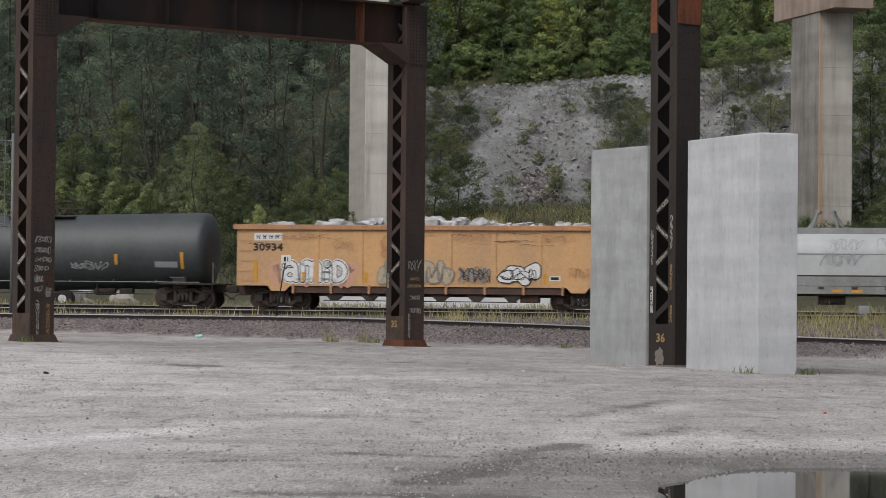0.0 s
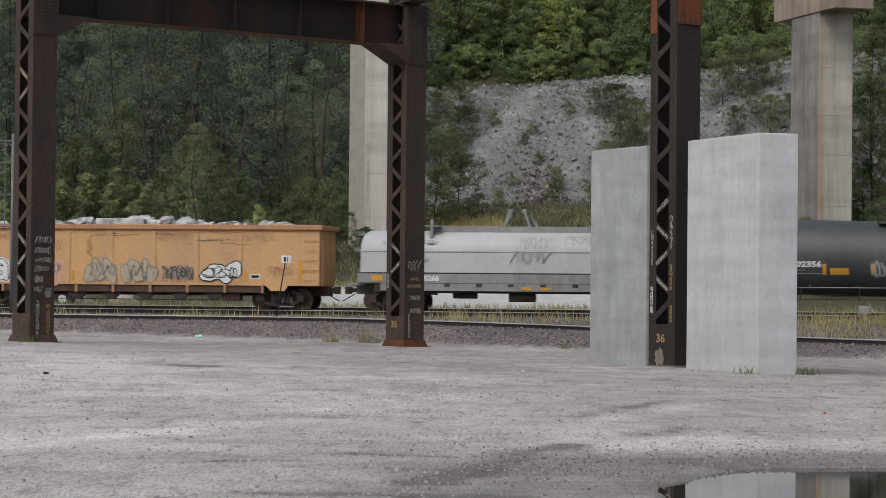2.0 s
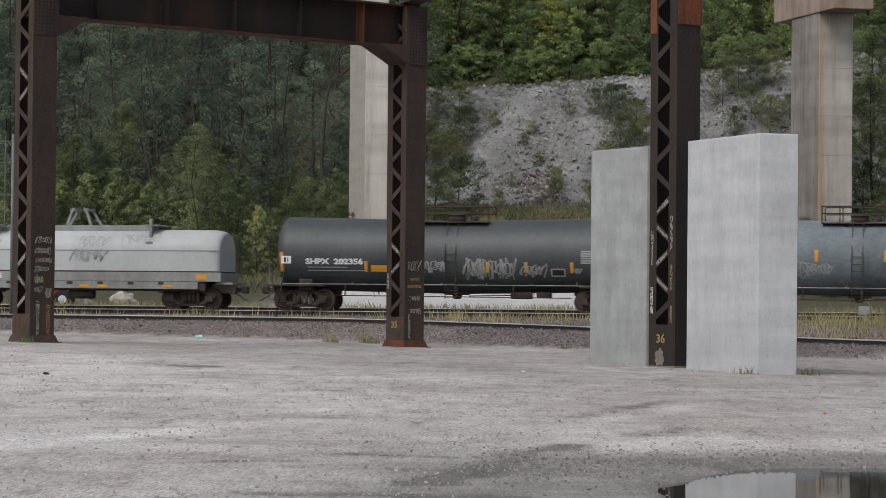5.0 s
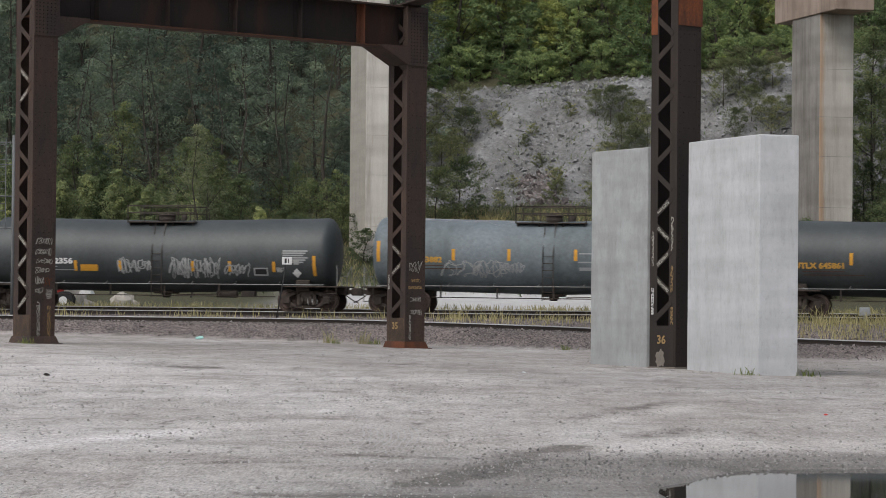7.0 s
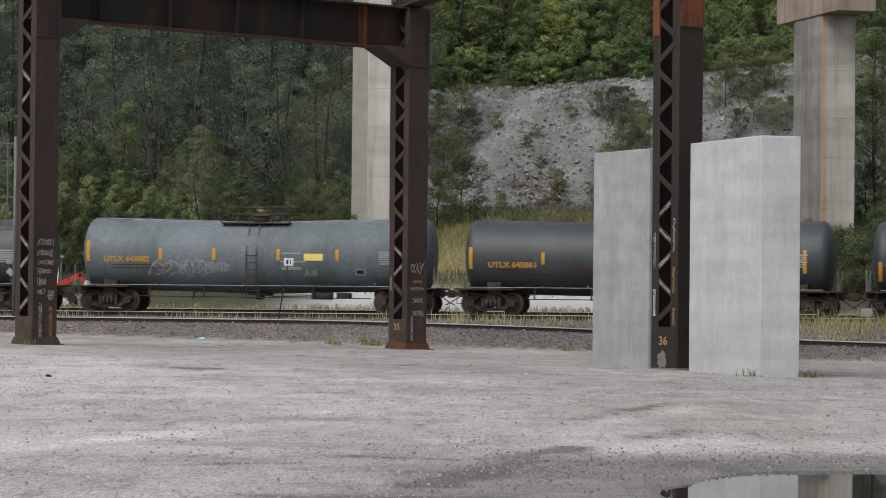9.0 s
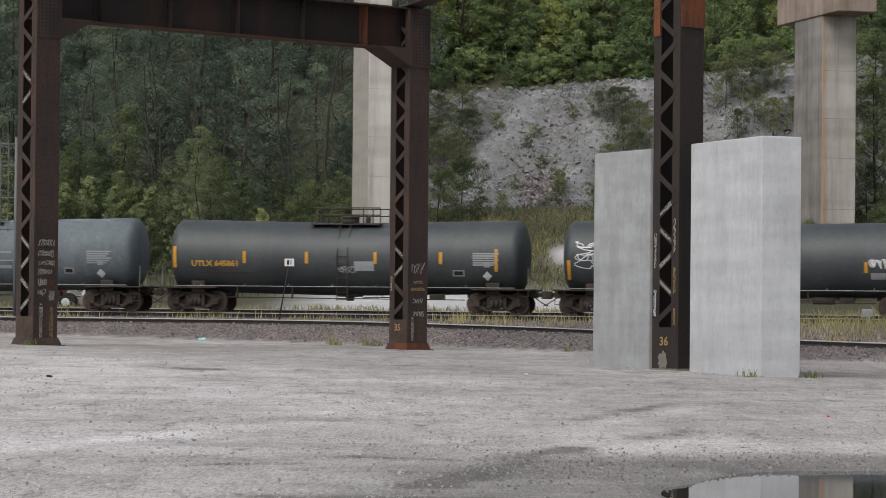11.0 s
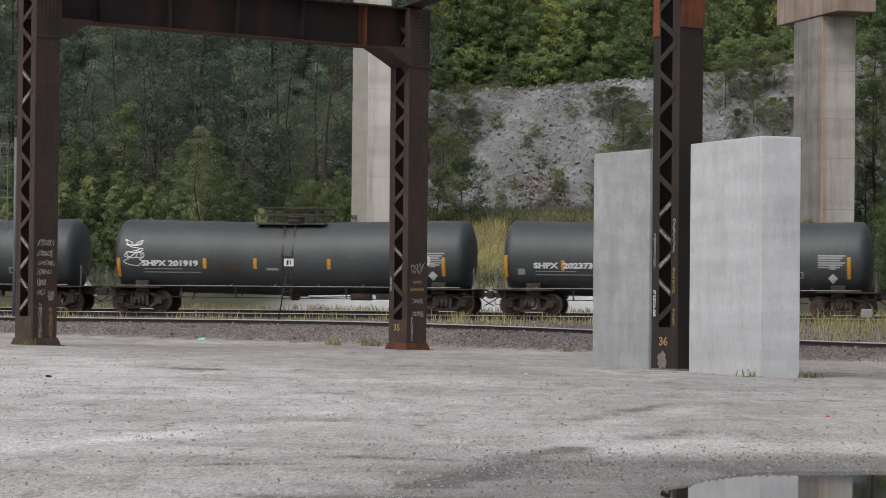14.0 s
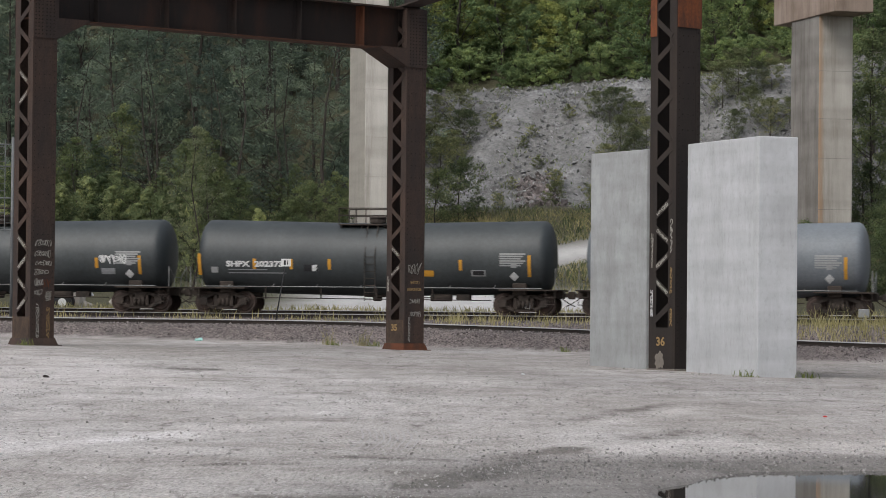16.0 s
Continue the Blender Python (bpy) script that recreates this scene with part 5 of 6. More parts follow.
# deck girders that rest on the bents
for base in (POST_A, POST_B):
    d = (POST_C - POST_B)
    L = d.length
    e = empty("deck_girder", Matrix.Translation((base.x, base.y, 0)) @ pose(0, 0, 0, 0, 0, math.degrees(math.atan2(d.y, d.x))), "dark rusted deck girder resting on the bents", "girder", "deck girders")
    bm = bmesh.new()
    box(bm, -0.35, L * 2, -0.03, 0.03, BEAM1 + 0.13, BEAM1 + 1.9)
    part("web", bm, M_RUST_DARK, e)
    for z in (BEAM1 + 0.08, BEAM1 + 1.9):
        bm = bmesh.new()
        rbox(bm, -0.35, L * 2, -0.35, 0.35, z, z + 0.06, 0.006)
        part("flange", bm, M_RUST, e)
    bm = bmesh.new()
    rbox(bm, -0.35, 0.35, -0.35, 0.35, BEAM1 + 0.03, BEAM1 + 0.08, 0.005)
    part("bearing", bm, M_RUST, e)

# ---- concrete crash walls ----
def crash_wall(corner, length, thick, top, label, conc, lean=0.33):
    d2 = Vector((math.sqrt(1 - lean * lean), lean, 0))
    ang = math.degrees(math.atan2(d2.y, d2.x))
    z0 = -0.35
    e = empty("crash_wall", Matrix.Translation((corner[0], corner[1], z0)) @ pose(0, 0, 0, 0, 0, ang), label, "concrete wall", "crash walls")
    bm = bmesh.new()
    k = bmesh.new()
    box(k, 0, thick, 0, length, 0, top - z0)
    bmesh.ops.bevel(k, geom=[x for x in k.edges], offset=0.03, segments=2, affect="EDGES", profile=0.5)
    merge(bm, k)
    part("wall_body", bm, conc, e)
    for z in (5.46,):
        bm = bmesh.new()
        rbox(bm, -0.004, thick + 0.004, -0.004, length + 0.004, z, z + 0.010, 0.0015)
        part("pour_line", bm, conc, e)
    return e


crash_wall((7.86, 77.5), 4.4, 1.09, 5.98, "pale grey cast concrete crash wall beside the steel post", M_CONC)
crash_wall((5.52, 84.3), 3.22, 0.95, 5.98, "grey cast concrete crash wall behind the steel post", M_CONC_GREY, 0.43)


# ---- highway piers ----
def stained_concrete(name, pale, dark, edge, streak, run=0.35):
    """Weathered cast concrete with soot runs and a rusty run beside the edge at local x = edge."""
    m, n, l, b = material(name, 0.9, 0, 0.2)
    runs = tex(n, l, "noise", 1.1, 6, 0.7, (1, 1, 0.07))
    blot = tex(n, l, "noise", 0.35, 6, 0.6)
    pours = tex(n, l, "noise", 0.55, 2, 0.4, (0.08, 0.08, 1.6))
    fine = tex(n, l, "noise", 22, 5, 0.7)
    c = ramp(n, l, blot.outputs["Fac"], [(0.33, dark), (0.60, pale)])
    c = mix(n, l, 1.0, c, ramp(n, l, runs.outputs["Fac"], [(0.34, (0.66, 0.64, 0.62)), (0.50, (0.95, 0.945, 0.94)), (0.66, (1.06, 1.06, 1.06))]), "MULTIPLY")
    c = mix(n, l, 1.0, c, ramp(n, l, pours.outputs["Fac"], [(0.38, (0.87, 0.865, 0.855)), (0.55, (1.04, 1.04, 1.04))]), "MULTIPLY")
    c = mix(n, l, 1.0, c, ramp(n, l, fine.outputs["Fac"], [(0.3, (0.9, 0.9, 0.9)), (0.7, (1.04, 1.04, 1.04))]), "MULTIPLY")
    if streak:
        sep = n.new("ShaderNodeSeparateXYZ")
        l.new(n.new("ShaderNodeTexCoord").outputs["Object"], sep.inputs[0])
        d = n.new("ShaderNodeMath")
        d.operation = "MULTIPLY_ADD"
        l.new(runs.outputs["Fac"], d.inputs[0])
        d.inputs[1].default_value = 0.9
        l.new(sep.outputs[0], d.inputs[2])
        f = ramp(n, l, d.outputs[0], [(0.0, (0.8, 0.8, 0.8)), (0.12, (0.55, 0.55, 0.55)), (run, (0, 0, 0))])
        off = n.new("ShaderNodeMath")
        off.operation = "SUBTRACT"
        l.new(d.outputs[0], off.inputs[0])
        off.inputs[1].default_value = edge + 0.45
        l.new(off.outputs[0], f.node.inputs[0])
        c = mix(n, l, f, c, streak)
    l.new(c, b.inputs["Base Color"])
    bump(n, l, b, fine.outputs["Fac"], 0.15, 0.01)
    return m


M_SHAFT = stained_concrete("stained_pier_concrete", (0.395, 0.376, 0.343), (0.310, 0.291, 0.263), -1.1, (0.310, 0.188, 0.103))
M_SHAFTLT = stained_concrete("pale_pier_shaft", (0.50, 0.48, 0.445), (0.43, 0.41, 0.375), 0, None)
# stained side concrete, with that face's shade mixed into its darker colour
M_SHAFTDK = stained_concrete("shaded_stained_pier_side", (0.25, 0.238, 0.222), (0.165, 0.153, 0.142), 0, None)
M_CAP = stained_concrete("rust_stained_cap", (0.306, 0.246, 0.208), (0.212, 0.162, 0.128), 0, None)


def pier(corner, a, b, rot, label, cap=False, zc=18.0):
    """A rectangular shaft, its near corner given; the hammerhead cap runs along the shaft's long side."""
    x, y = corner
    z0 = on_ground(x, y) - 0.6
    e = empty("bridge_pier", Matrix.Translation((x, y, z0)) @ pose(0, 0, 0, 0, 0, rot) @ pose(a / 2, b / 2, 0), label, "bridge pier", "piers of the highway bridge")
    top = zc - z0
    bm = bmesh.new()
    box(bm, -a / 2, a / 2, -b / 2, b / 2, 0, top)
    bmesh.ops.bevel(bm, geom=[q for q in bm.edges if abs(q.verts[0].co.z - q.verts[1].co.z) > 1], offset=0.06, segments=2, affect="EDGES", profile=0.5)
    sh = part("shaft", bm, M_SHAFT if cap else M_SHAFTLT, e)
    # the -x face of each shaft: stains plus its shade put into the colour
    sh.data.materials.append(M_SHAFTDK if cap else M_PIER)
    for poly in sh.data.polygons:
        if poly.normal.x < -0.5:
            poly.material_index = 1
    z, k = 2.7, 0
    while z < top - 0.5:
        bm = bmesh.new()
        rbox(bm, -a / 2 - 0.006, a / 2 + 0.006, -b / 2 - 0.006, b / 2 + 0.006, z, z + 0.022, 0.003)
        part("pour_line", bm, M_SHAFTDK if cap else M_PIER, e)
        z += (3.1, 2.4, 2.9, 3.6)[k % 4]
        k += 1
    if cap:
        bm = bmesh.new()
        for y0, y1, z1 in ((-b / 2 - 2.87, b / 2 + 2.9, top + 0.02),):
            rbox(bm, -a / 2 - 0.1, a / 2 + 0.16, y0, y1, z1, z1 + 2.2, 0.05)
        part("cap_beam", bm, M_CAP, e, "tan rust-stained cap beam")
    return e


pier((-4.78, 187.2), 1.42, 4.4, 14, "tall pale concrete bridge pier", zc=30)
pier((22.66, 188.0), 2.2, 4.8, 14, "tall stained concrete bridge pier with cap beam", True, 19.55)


# ---- woods ----
def leaf_cloud(centres, radii, per, size, rng, flat=0.8):
    """Many small bent leaves round clump centres: verts and faces."""
    n = len(centres)
    c = np.repeat(centres, per, 0)
    r = np.repeat(radii, per, 0)
    d = rng.normal(size=(n * per, 3))
    d /= np.linalg.norm(d, axis=1)[:, None]
    p = c + d * (r * rng.uniform(0.55, 1.05, (n * per, 1)) ** 0.6)
    nrm = d * 1.0 + rng.normal(size=d.shape) * 0.34 + np.array((0, 0, flat))
    nrm /= np.linalg.norm(nrm, axis=1)[:, None]
    u = np.cross(nrm, rng.normal(size=d.shape))
    u /= np.linalg.norm(u, axis=1)[:, None]
    w = np.cross(nrm, u)
    s = size * rng.uniform(0.55, 1.35, (n * per, 1))
    v = np.stack([p - u * s, p + u * s * 0.3 + w * s * 0.5, p + u * s - w * s * 0.38], 1).reshape(-1, 3)
    f = np.arange(n * per * 3).reshape(-1, 3)
    return v, f


def limb(bm, a, b, r0, r1, rng, n=6):
    pts = [Vector(a).lerp(Vector(b), k / 3) + Vector(rng.normal(size=3) * 0.06 * (k in (1, 2)) * (Vector(b) - Vector(a)).length * 0.5) for k in range(4)]
    for k in range(3):
        tube(bm, pts[k], pts[k + 1], r0 + (r1 - r0) * k / 3, r0 + (r1 - r0) * (k + 1) / 3, n, False)


def make_tree(name, h, spread, trunk, mat, seed, label, category, branches=26, per=42, leaf=0.1, low=0.1, point=0.3, up=0.35, puff=1.0):
    """A tapered trunk, limbs that fork outwards and up, and sprays of leaves strung along each limb."""
    rng = np.random.default_rng(seed)
    per, leaf = int(per * 1.5), leaf * 0.78
    e = empty(name, Matrix(), label, category)
    cs, rs, tones = [], [], []
    bm = bmesh.new()
    lean = rng.normal(size=2) * 0.03 * h
    limb(bm, (0, 0, -0.4), (lean[0], lean[1], h * 0.95), trunk, trunk * 0.15, rng, 7)
    for k in range(branches):
        q = (k + rng.uniform(0.1, 0.9)) / branches
        z = h * (low + (0.9 - low) * q)
        a = k * 2.4 + rng.uniform(-0.6, 0.6)
        reach = spread * (1 - point * q) * (0.55 + 0.45 * math.sin(math.pi * min(0.15 + q, 1.0))) * rng.uniform(0.6, 1.15)
        if q > 0.9:
            reach *= 0.5
        start = np.array((lean[0] * q, lean[1] * q, z - 0.12 * h * (1 - q)))
        tip = start + np.array((math.cos(a) * reach, math.sin(a) * reach, reach * (up + rng.uniform(0, 0.5))))
        if k % 2 == 0:
            limb(bm, start, tip, trunk * 0.32 * (1 - 0.6 * q), 0.012, rng, 5)
        tone = rng.beta(2, 2)
        for u in (0.4, 0.62, 0.82, 1.0):
            c = start + (tip - start) * u + rng.normal(size=3) * 0.10 * reach
            cs.append(c)
            rs.append(np.array((1, 1, 0.62)) * spread * puff * rng.uniform(0.13, 0.24) * (1.25 - 0.5 * u))
            tones.append(np.clip(tone + rng.normal() * 0.12, 0, 1))
    part("trunk", bm, M_BARK, e)
    v, f = leaf_cloud(np.array(cs), np.array(rs), per, leaf, rng)
    ob = mesh_np("crown", v, f, mat, e)
    at = ob.data.attributes.new("tone", "FLOAT", "POINT")
    at.data.foreach_set("value", np.repeat(np.array(tones), per * 3).astype(np.float32))
    return e


def scatter(proto, spots, rng, lo=0.8, hi=1.25):
    """The first spot takes the prototype, the rest its copies."""
    first = True
    for x, y in spots:
        k = rng.uniform(lo, hi)
        m = Matrix.Translation((x, y, on_ground(x, y))) @ pose(0, 0, 0, 0, 0, rng.uniform(0, 360))
        if first:
            proto.matrix_basis = m @ Matrix.Diagonal((k, k, k, 1))
            first = False
        else:
            o = copy_thing(proto, m)
            o.scale = (k, k, k * rng.uniform(0.9, 1.1))


rng = np.random.default_rng(3)


def spots(n, px, e, jitter=1.0):
    """Places by bearing (in units across the view) and depth behind the train's track."""
    out = []
    for k in range(n):
        b = px[0] + (px[1] - px[0]) * (k + rng.uniform(0, 1)) / n
        d = rng.uniform(*e)
        q = (b - 784) / F
        y = (131 + d) / (1 + 0.2 * q)
        out.append((q * y, y))
    return out


DARK = [make_tree("tree", h, sp, 0.16, M_LEAF_DK, 200 + i, "tall dark leafy tree on the wooded slope", "tree", 34, 42, 0.12, 0.1) for i, (h, sp) in enumerate(((13, 3.2), (15, 3.0), (11, 3.4)))]
for i, t in enumerate(DARK):
    scatter(t, spots(14, (-120, 720 + 40 * i), (71 + 12 * i, 82 + 14 * i)), rng, 0.7, 1.3)
SPARSE = make_tree("thin_tree", 11, 2.6, 0.13, M_LEAF_DK, 212, "thin tree with bare grey limbs among the dark woods", "tree", 24, 9, 0.1, 0.2, 0.2)
scatter(SPARSE, spots(12, (60, 660), (64, 72)), rng)
LOW = make_tree("bush", 4.5, 2.6, 0.06, M_LEAF_DK, 214, "dark undergrowth below the trees", "bush", 26, 44, 0.11, 0.02)
scatter(LOW, spots(26, (-100, 760), (66, 100)), rng, 0.7, 1.3)
MID = [make_tree("tree", h, sp, 0.15, M_LEAF, 220 + i, "bright green leafy tree above the stone slope", "tree", 34, 40, 0.135, 0.05, pt) for i, (h, sp, pt) in enumerate(((7.5, 2.6, 0.3), (10, 3.0, 0.5), (6, 2.4, 0.2)))]
for i, t in enumerate(MID):
    scatter(t, spots(12, (770, 1640), (91 + 5 * i, 95 + 7 * i)), rng, 0.7, 1.3)
YEL = make_tree("tree", 7, 2.4, 0.13, M_LEAF_YL, 230, "yellowing green tree above the stone slope", "tree", 30, 42, 0.12, 0.08)
scatter(YEL, spots(8, (770, 1000), (92, 98)) + spots(8, (1000, 1600), (93, 104)), rng, 0.6, 1.2)
EDGE = make_tree("bush", 2.2, 1.5, 0.05, M_LEAF, 235, "low green brush along the crest of the stone slope", "bush", 18, 40, 0.09, 0.02)
scatter(EDGE, spots(28, (740, 1640), (90.5, 94)) + spots(14, (765, 930), (92, 96)), rng, 0.5, 1.3)
BACK = make_tree("tree", 14, 4.2, 0.2, M_LEAF_DK, 240, "dark tree high on the hillside", "tree", 36, 40, 0.2, 0.05)
scatter(BACK, spots(25, (-150, 1700), (104, 140)), rng)
BUSH = [make_tree("bush", h, sp, 0.06, M_BRUSH, 250 + i, "green brush at the foot of the wooded slope", "bush", 24, 40, 0.09, 0.03, 0.5, 0.7) for i, (h, sp) in enumerate(((5.6, 2.0), (4.4, 2.0), (6.6, 2.0)))]
for i, t in enumerate(BUSH):
    scatter(t, spots(12, (-100, 430), (50 + 6 * i, 58 + 6 * i)), rng, 0.6, 1.15)
    for o in spots(5, (420, 650), (50 + 6 * i, 58 + 6 * i)):
        copy_thing(t, Matrix.Translation((o[0], o[1], on_ground(*o))) @ pose(0, 0, 0, 0, 0, rng.uniform(0, 360))).scale = (0.75, 0.75, rng.uniform(0.4, 0.75))
YBUSH = make_tree("bush", 4.8, 1.5, 0.05, M_SOFT, 260, "yellow-green brush behind the train", "bush", 22, 40, 0.085, 0.03, 0.6, 0.9)
scatter(YBUSH, spots(10, (-60, 480), (47, 57)), rng, 0.55, 1.0)
for o in spots(9, (85, 300), (50, 58)):
    copy_thing(YBUSH, Matrix.Translation((o[0], o[1], on_ground(*o))) @ pose(0, 0, 0, 0, 0, rng.uniform(0, 360))).scale = (1.2, 1.2, rng.uniform(0.9, 1.35))
YOUNG = make_tree("young_tree", 10.6, 2.2, 0.075, M_YOUNG, 270, "slim young tree standing out of the brush", "tree", 38, 26, 0.085, 0.2, 0.62, 0.8, 0.85)
scatter(YOUNG, [(-14.3, 175)], rng, 1, 1.01)
DBUSH = make_tree("bush", 4.4, 2.3, 0.06, M_BRUSH, 280, "dark rounded bush at the foot of the stone slope", "bush", 30, 44, 0.09, 0.02)
scatter(DBUSH, [(-0.5, 196), (1.0, 198), (-5.5, 195), (-8, 194), (27.5, 190), (29, 192), (31, 194), (26.5, 196), (25.9, 184), (27.0, 182), (28.4, 184), (20.4, 172), (21.8, 170.5), (23.2, 172), (24.6, 171), (26, 172.5), (18.6, 176), (22.4, 175), (27.4, 172)], rng, 0.75, 0.98)
TBUSH = make_tree("shrub", 2.7, 1.5, 0.03, M_SCRUB, 290, "grey-green shrub rooted in the stone slope", "shrub", 24, 50, 0.055, 0.03, 0.3, 0.6)
scatter(TBUSH, [(10.3, 212.5), (11.3, 211.5), (12.2, 212.6), (13.0, 210.5), (11.9, 208.8), (10.9, 207.6), (12.7, 206.8), (13.6, 208.2), (18.9, 211.0), (20.0, 211.6), (21.2, 210.8), (22.3, 211.2), (20.6, 208.6), (21.8, 207.6), (19.4, 207.4), (23.2, 208.6), (-0.6, 213.5), (0.4, 212.0), (1.4, 212.8), (-0.2, 209.8), (0.9, 210.6), (-1.2, 211.4), (1.0, 215), (-0.6, 216)], rng, 0.7, 1.2)
SMALL = make_tree("shrub", 1.3, 0.75, 0.02, M_SCRUB, 295, "small bushy shrub growing among the stones", "shrub", 16, 36, 0.045, 0.03)
scatter(SMALL, [(4.6, 207.3), (6.3, 208.6), (6.0, 212.0), (5.4, 211.0), (3.4, 213.4), (7.4, 205.6), (14.8, 206), (17.4, 213.3), (8.6, 213.6), (7.2, 203.6), (3.6, 203.4), (9.6, 202.6)], rng, 0.6, 1.3)
SHADE = make_tree("tree", 9, 2.6, 0.12, M_BRUSH, 297, "dark tree beside the bridge pier", "tree", 34, 44, 0.11, 0.03)
scatter(SHADE, [(27.2, 196), (29.2, 199), (30.5, 194), (28.3, 205), (32, 203), (26.6, 208), (30.2, 209)], rng, 0.8, 1.1)


def rocks(name, n, xr, yr, size, mat, seed, keep, label, category, steep=None):
    """Loose angular stones, one joined mesh."""
    rng = np.random.default_rng(seed)
    base = np.array(((1, 0, 0), (-1, 0, 0), (0, 1, 0), (0, -1, 0), (0, 0, 1), (0, 0, -1)), float)
    tri = np.array(((0, 2, 4), (2, 1, 4), (1, 3, 4), (3, 0, 4), (2, 0, 5), (1, 2, 5), (3, 1, 5), (0, 3, 5)))
    x, y = rng.uniform(*xr, n), rng.uniform(*yr, n)
    ok = keep(x, y, rng.uniform(0, 1, n))
    x, y = x[ok], y[ok]
    n = len(x)
    z = ground_z(x, y)
    s = size[0] * (size[1] / size[0]) ** (rng.uniform(0, 1, n) ** (5 if steep is None else steep))
    v = base[None] * s[:, None, None] * rng.uniform(0.5, 1.2, (n, 6, 1)) * np.array((1, 1, 0.55))
    q = rng.normal(size=(n, 3, 3))
    q[:, 0] /= np.linalg.norm(q[:, 0], axis=1)[:, None]
    q[:, 1] = np.cross(q[:, 0], q[:, 1])
    q[:, 1] /= np.linalg.norm(q[:, 1], axis=1)[:, None]
    q[:, 2] = np.cross(q[:, 0], q[:, 1])
    v = np.einsum("nij,nkj->nki", q, v) + np.stack([x, y, z + s * 0.2], -1)[:, None]
    v = v.reshape(-1, 3)
    f = (np.arange(n)[:, None, None] * 6 + tri[None]).reshape(-1, 3)
    ob = mesh_np(name, v, f, mat)
    tagged(ob, label, category, kind="stuff")


def stone_material(name, lo, hi):
    m, n, l, b = material(name, 0.9, 0, 0.2)
    g = n.new("ShaderNodeNewGeometry")
    t = tex(n, l, "noise", 12, 4)
    c = ramp(n, l, g.outputs["Random Per Island"], [(0, lo), (1, hi)])
    c = mix(n, l, 1.0, c, ramp(n, l, t.outputs["Fac"], [(0.3, (0.75,) * 3), (0.7, (1.15,) * 3)]), "MULTIPLY")
    l.new(c, b.inputs["Base Color"])
    return m


M_STONE = stone_material("grey_stones", (0.12, 0.121, 0.121), (0.30, 0.302, 0.303))
M_BALLAST = stone_material("ballast_stones", (0.065, 0.056, 0.054), (0.27, 0.24, 0.235))
M_WET = stone_material("damp_stones", (0.13, 0.125, 0.122), (0.29, 0.282, 0.276))
M_GRIT = stone_material("mixed_grit", (0.18, 0.172, 0.168), (0.50, 0.49, 0.485))
M_YSTONE = stone_material("yard_stones", (0.20, 0.19, 0.182), (0.45, 0.44, 0.43))


def in_talus(x, y, u):
    e = y - track_y(x)
    return (e > 74) & (e < 91) & (x > -2.6 + 1.0 * np.sin(e)) & (u < 0.25 + 0.75 * gully(x, e))


def on_ballast(x, y, u):
    d = lerp(NEAR_Y, x) - y
    return (d > -5.5) & (d < 3.8 + 4 * smooth(8, 12, x)) & (ground_z(x, y) > 0.1 - 0.016 * x + 0.001 * (y - 85) + 0.01 + 0.07 * u)


rocks("talus_stones", 52000, (-4, 36), (195, 222), (0.035, 0.30), M_STONE, 1, in_talus, "broken grey stones on the slope", "stones")
rocks("dark_stones", 2600, (4.8, 8.4), (203.0, 208.0), (0.06, 0.36), M_BALLAST, 9, lambda x, y, u: u < np.exp(-((x - 6.6 + 0.3 * (y - 205)) / 1.1) ** 2), "dark broken rock at the foot of the slope", "stones")
rocks("gravel_grit", 22000, (-8, 8), (24, 62), (0.004, 0.015), M_GRIT, 8, lambda x, y, u: (np.abs(x) < y * 0.15) & (u < 30 / y), "fine grit scattered on the yard", "grit")
rocks("ballast_stones", 60000, (-21, 22), (98, 130), (0.035, 0.09), M_BALLAST, 2, on_ballast, "crushed stone ballast beside the rails", "ballast")
rocks("yard_stones", 170000, (-14, 14), (23, 100), (0.006, 0.034), M_YSTONE, 3, lambda x, y, u: (np.abs(x) < y * 0.15) & ((x < 0) | (y > 34)) & (u < 26 / y * (0.35 + 1.1 * smooth(-0.2, 0.6, vnoise(x, y, 0.9, 12) + 0.5 * vnoise(x, y, 0.23, 5)))), "loose stones on the gravel yard", "stones", 3.6)
rocks("wet_stones", 34000, (-0.6, 5.6), (25.5, 37), (0.006, 0.030), M_WET, 4, lambda x, y, u: u < np.exp(-((y - 31.0) / 3.0) ** 2) * smooth(-0.6, 1.4, x) * (0.35 + 0.65 * smooth(-0.3, 0.3, vnoise(x * 2, y, 0.9, 4))), "coarse wet stones round the puddle", "stones", 2.6)


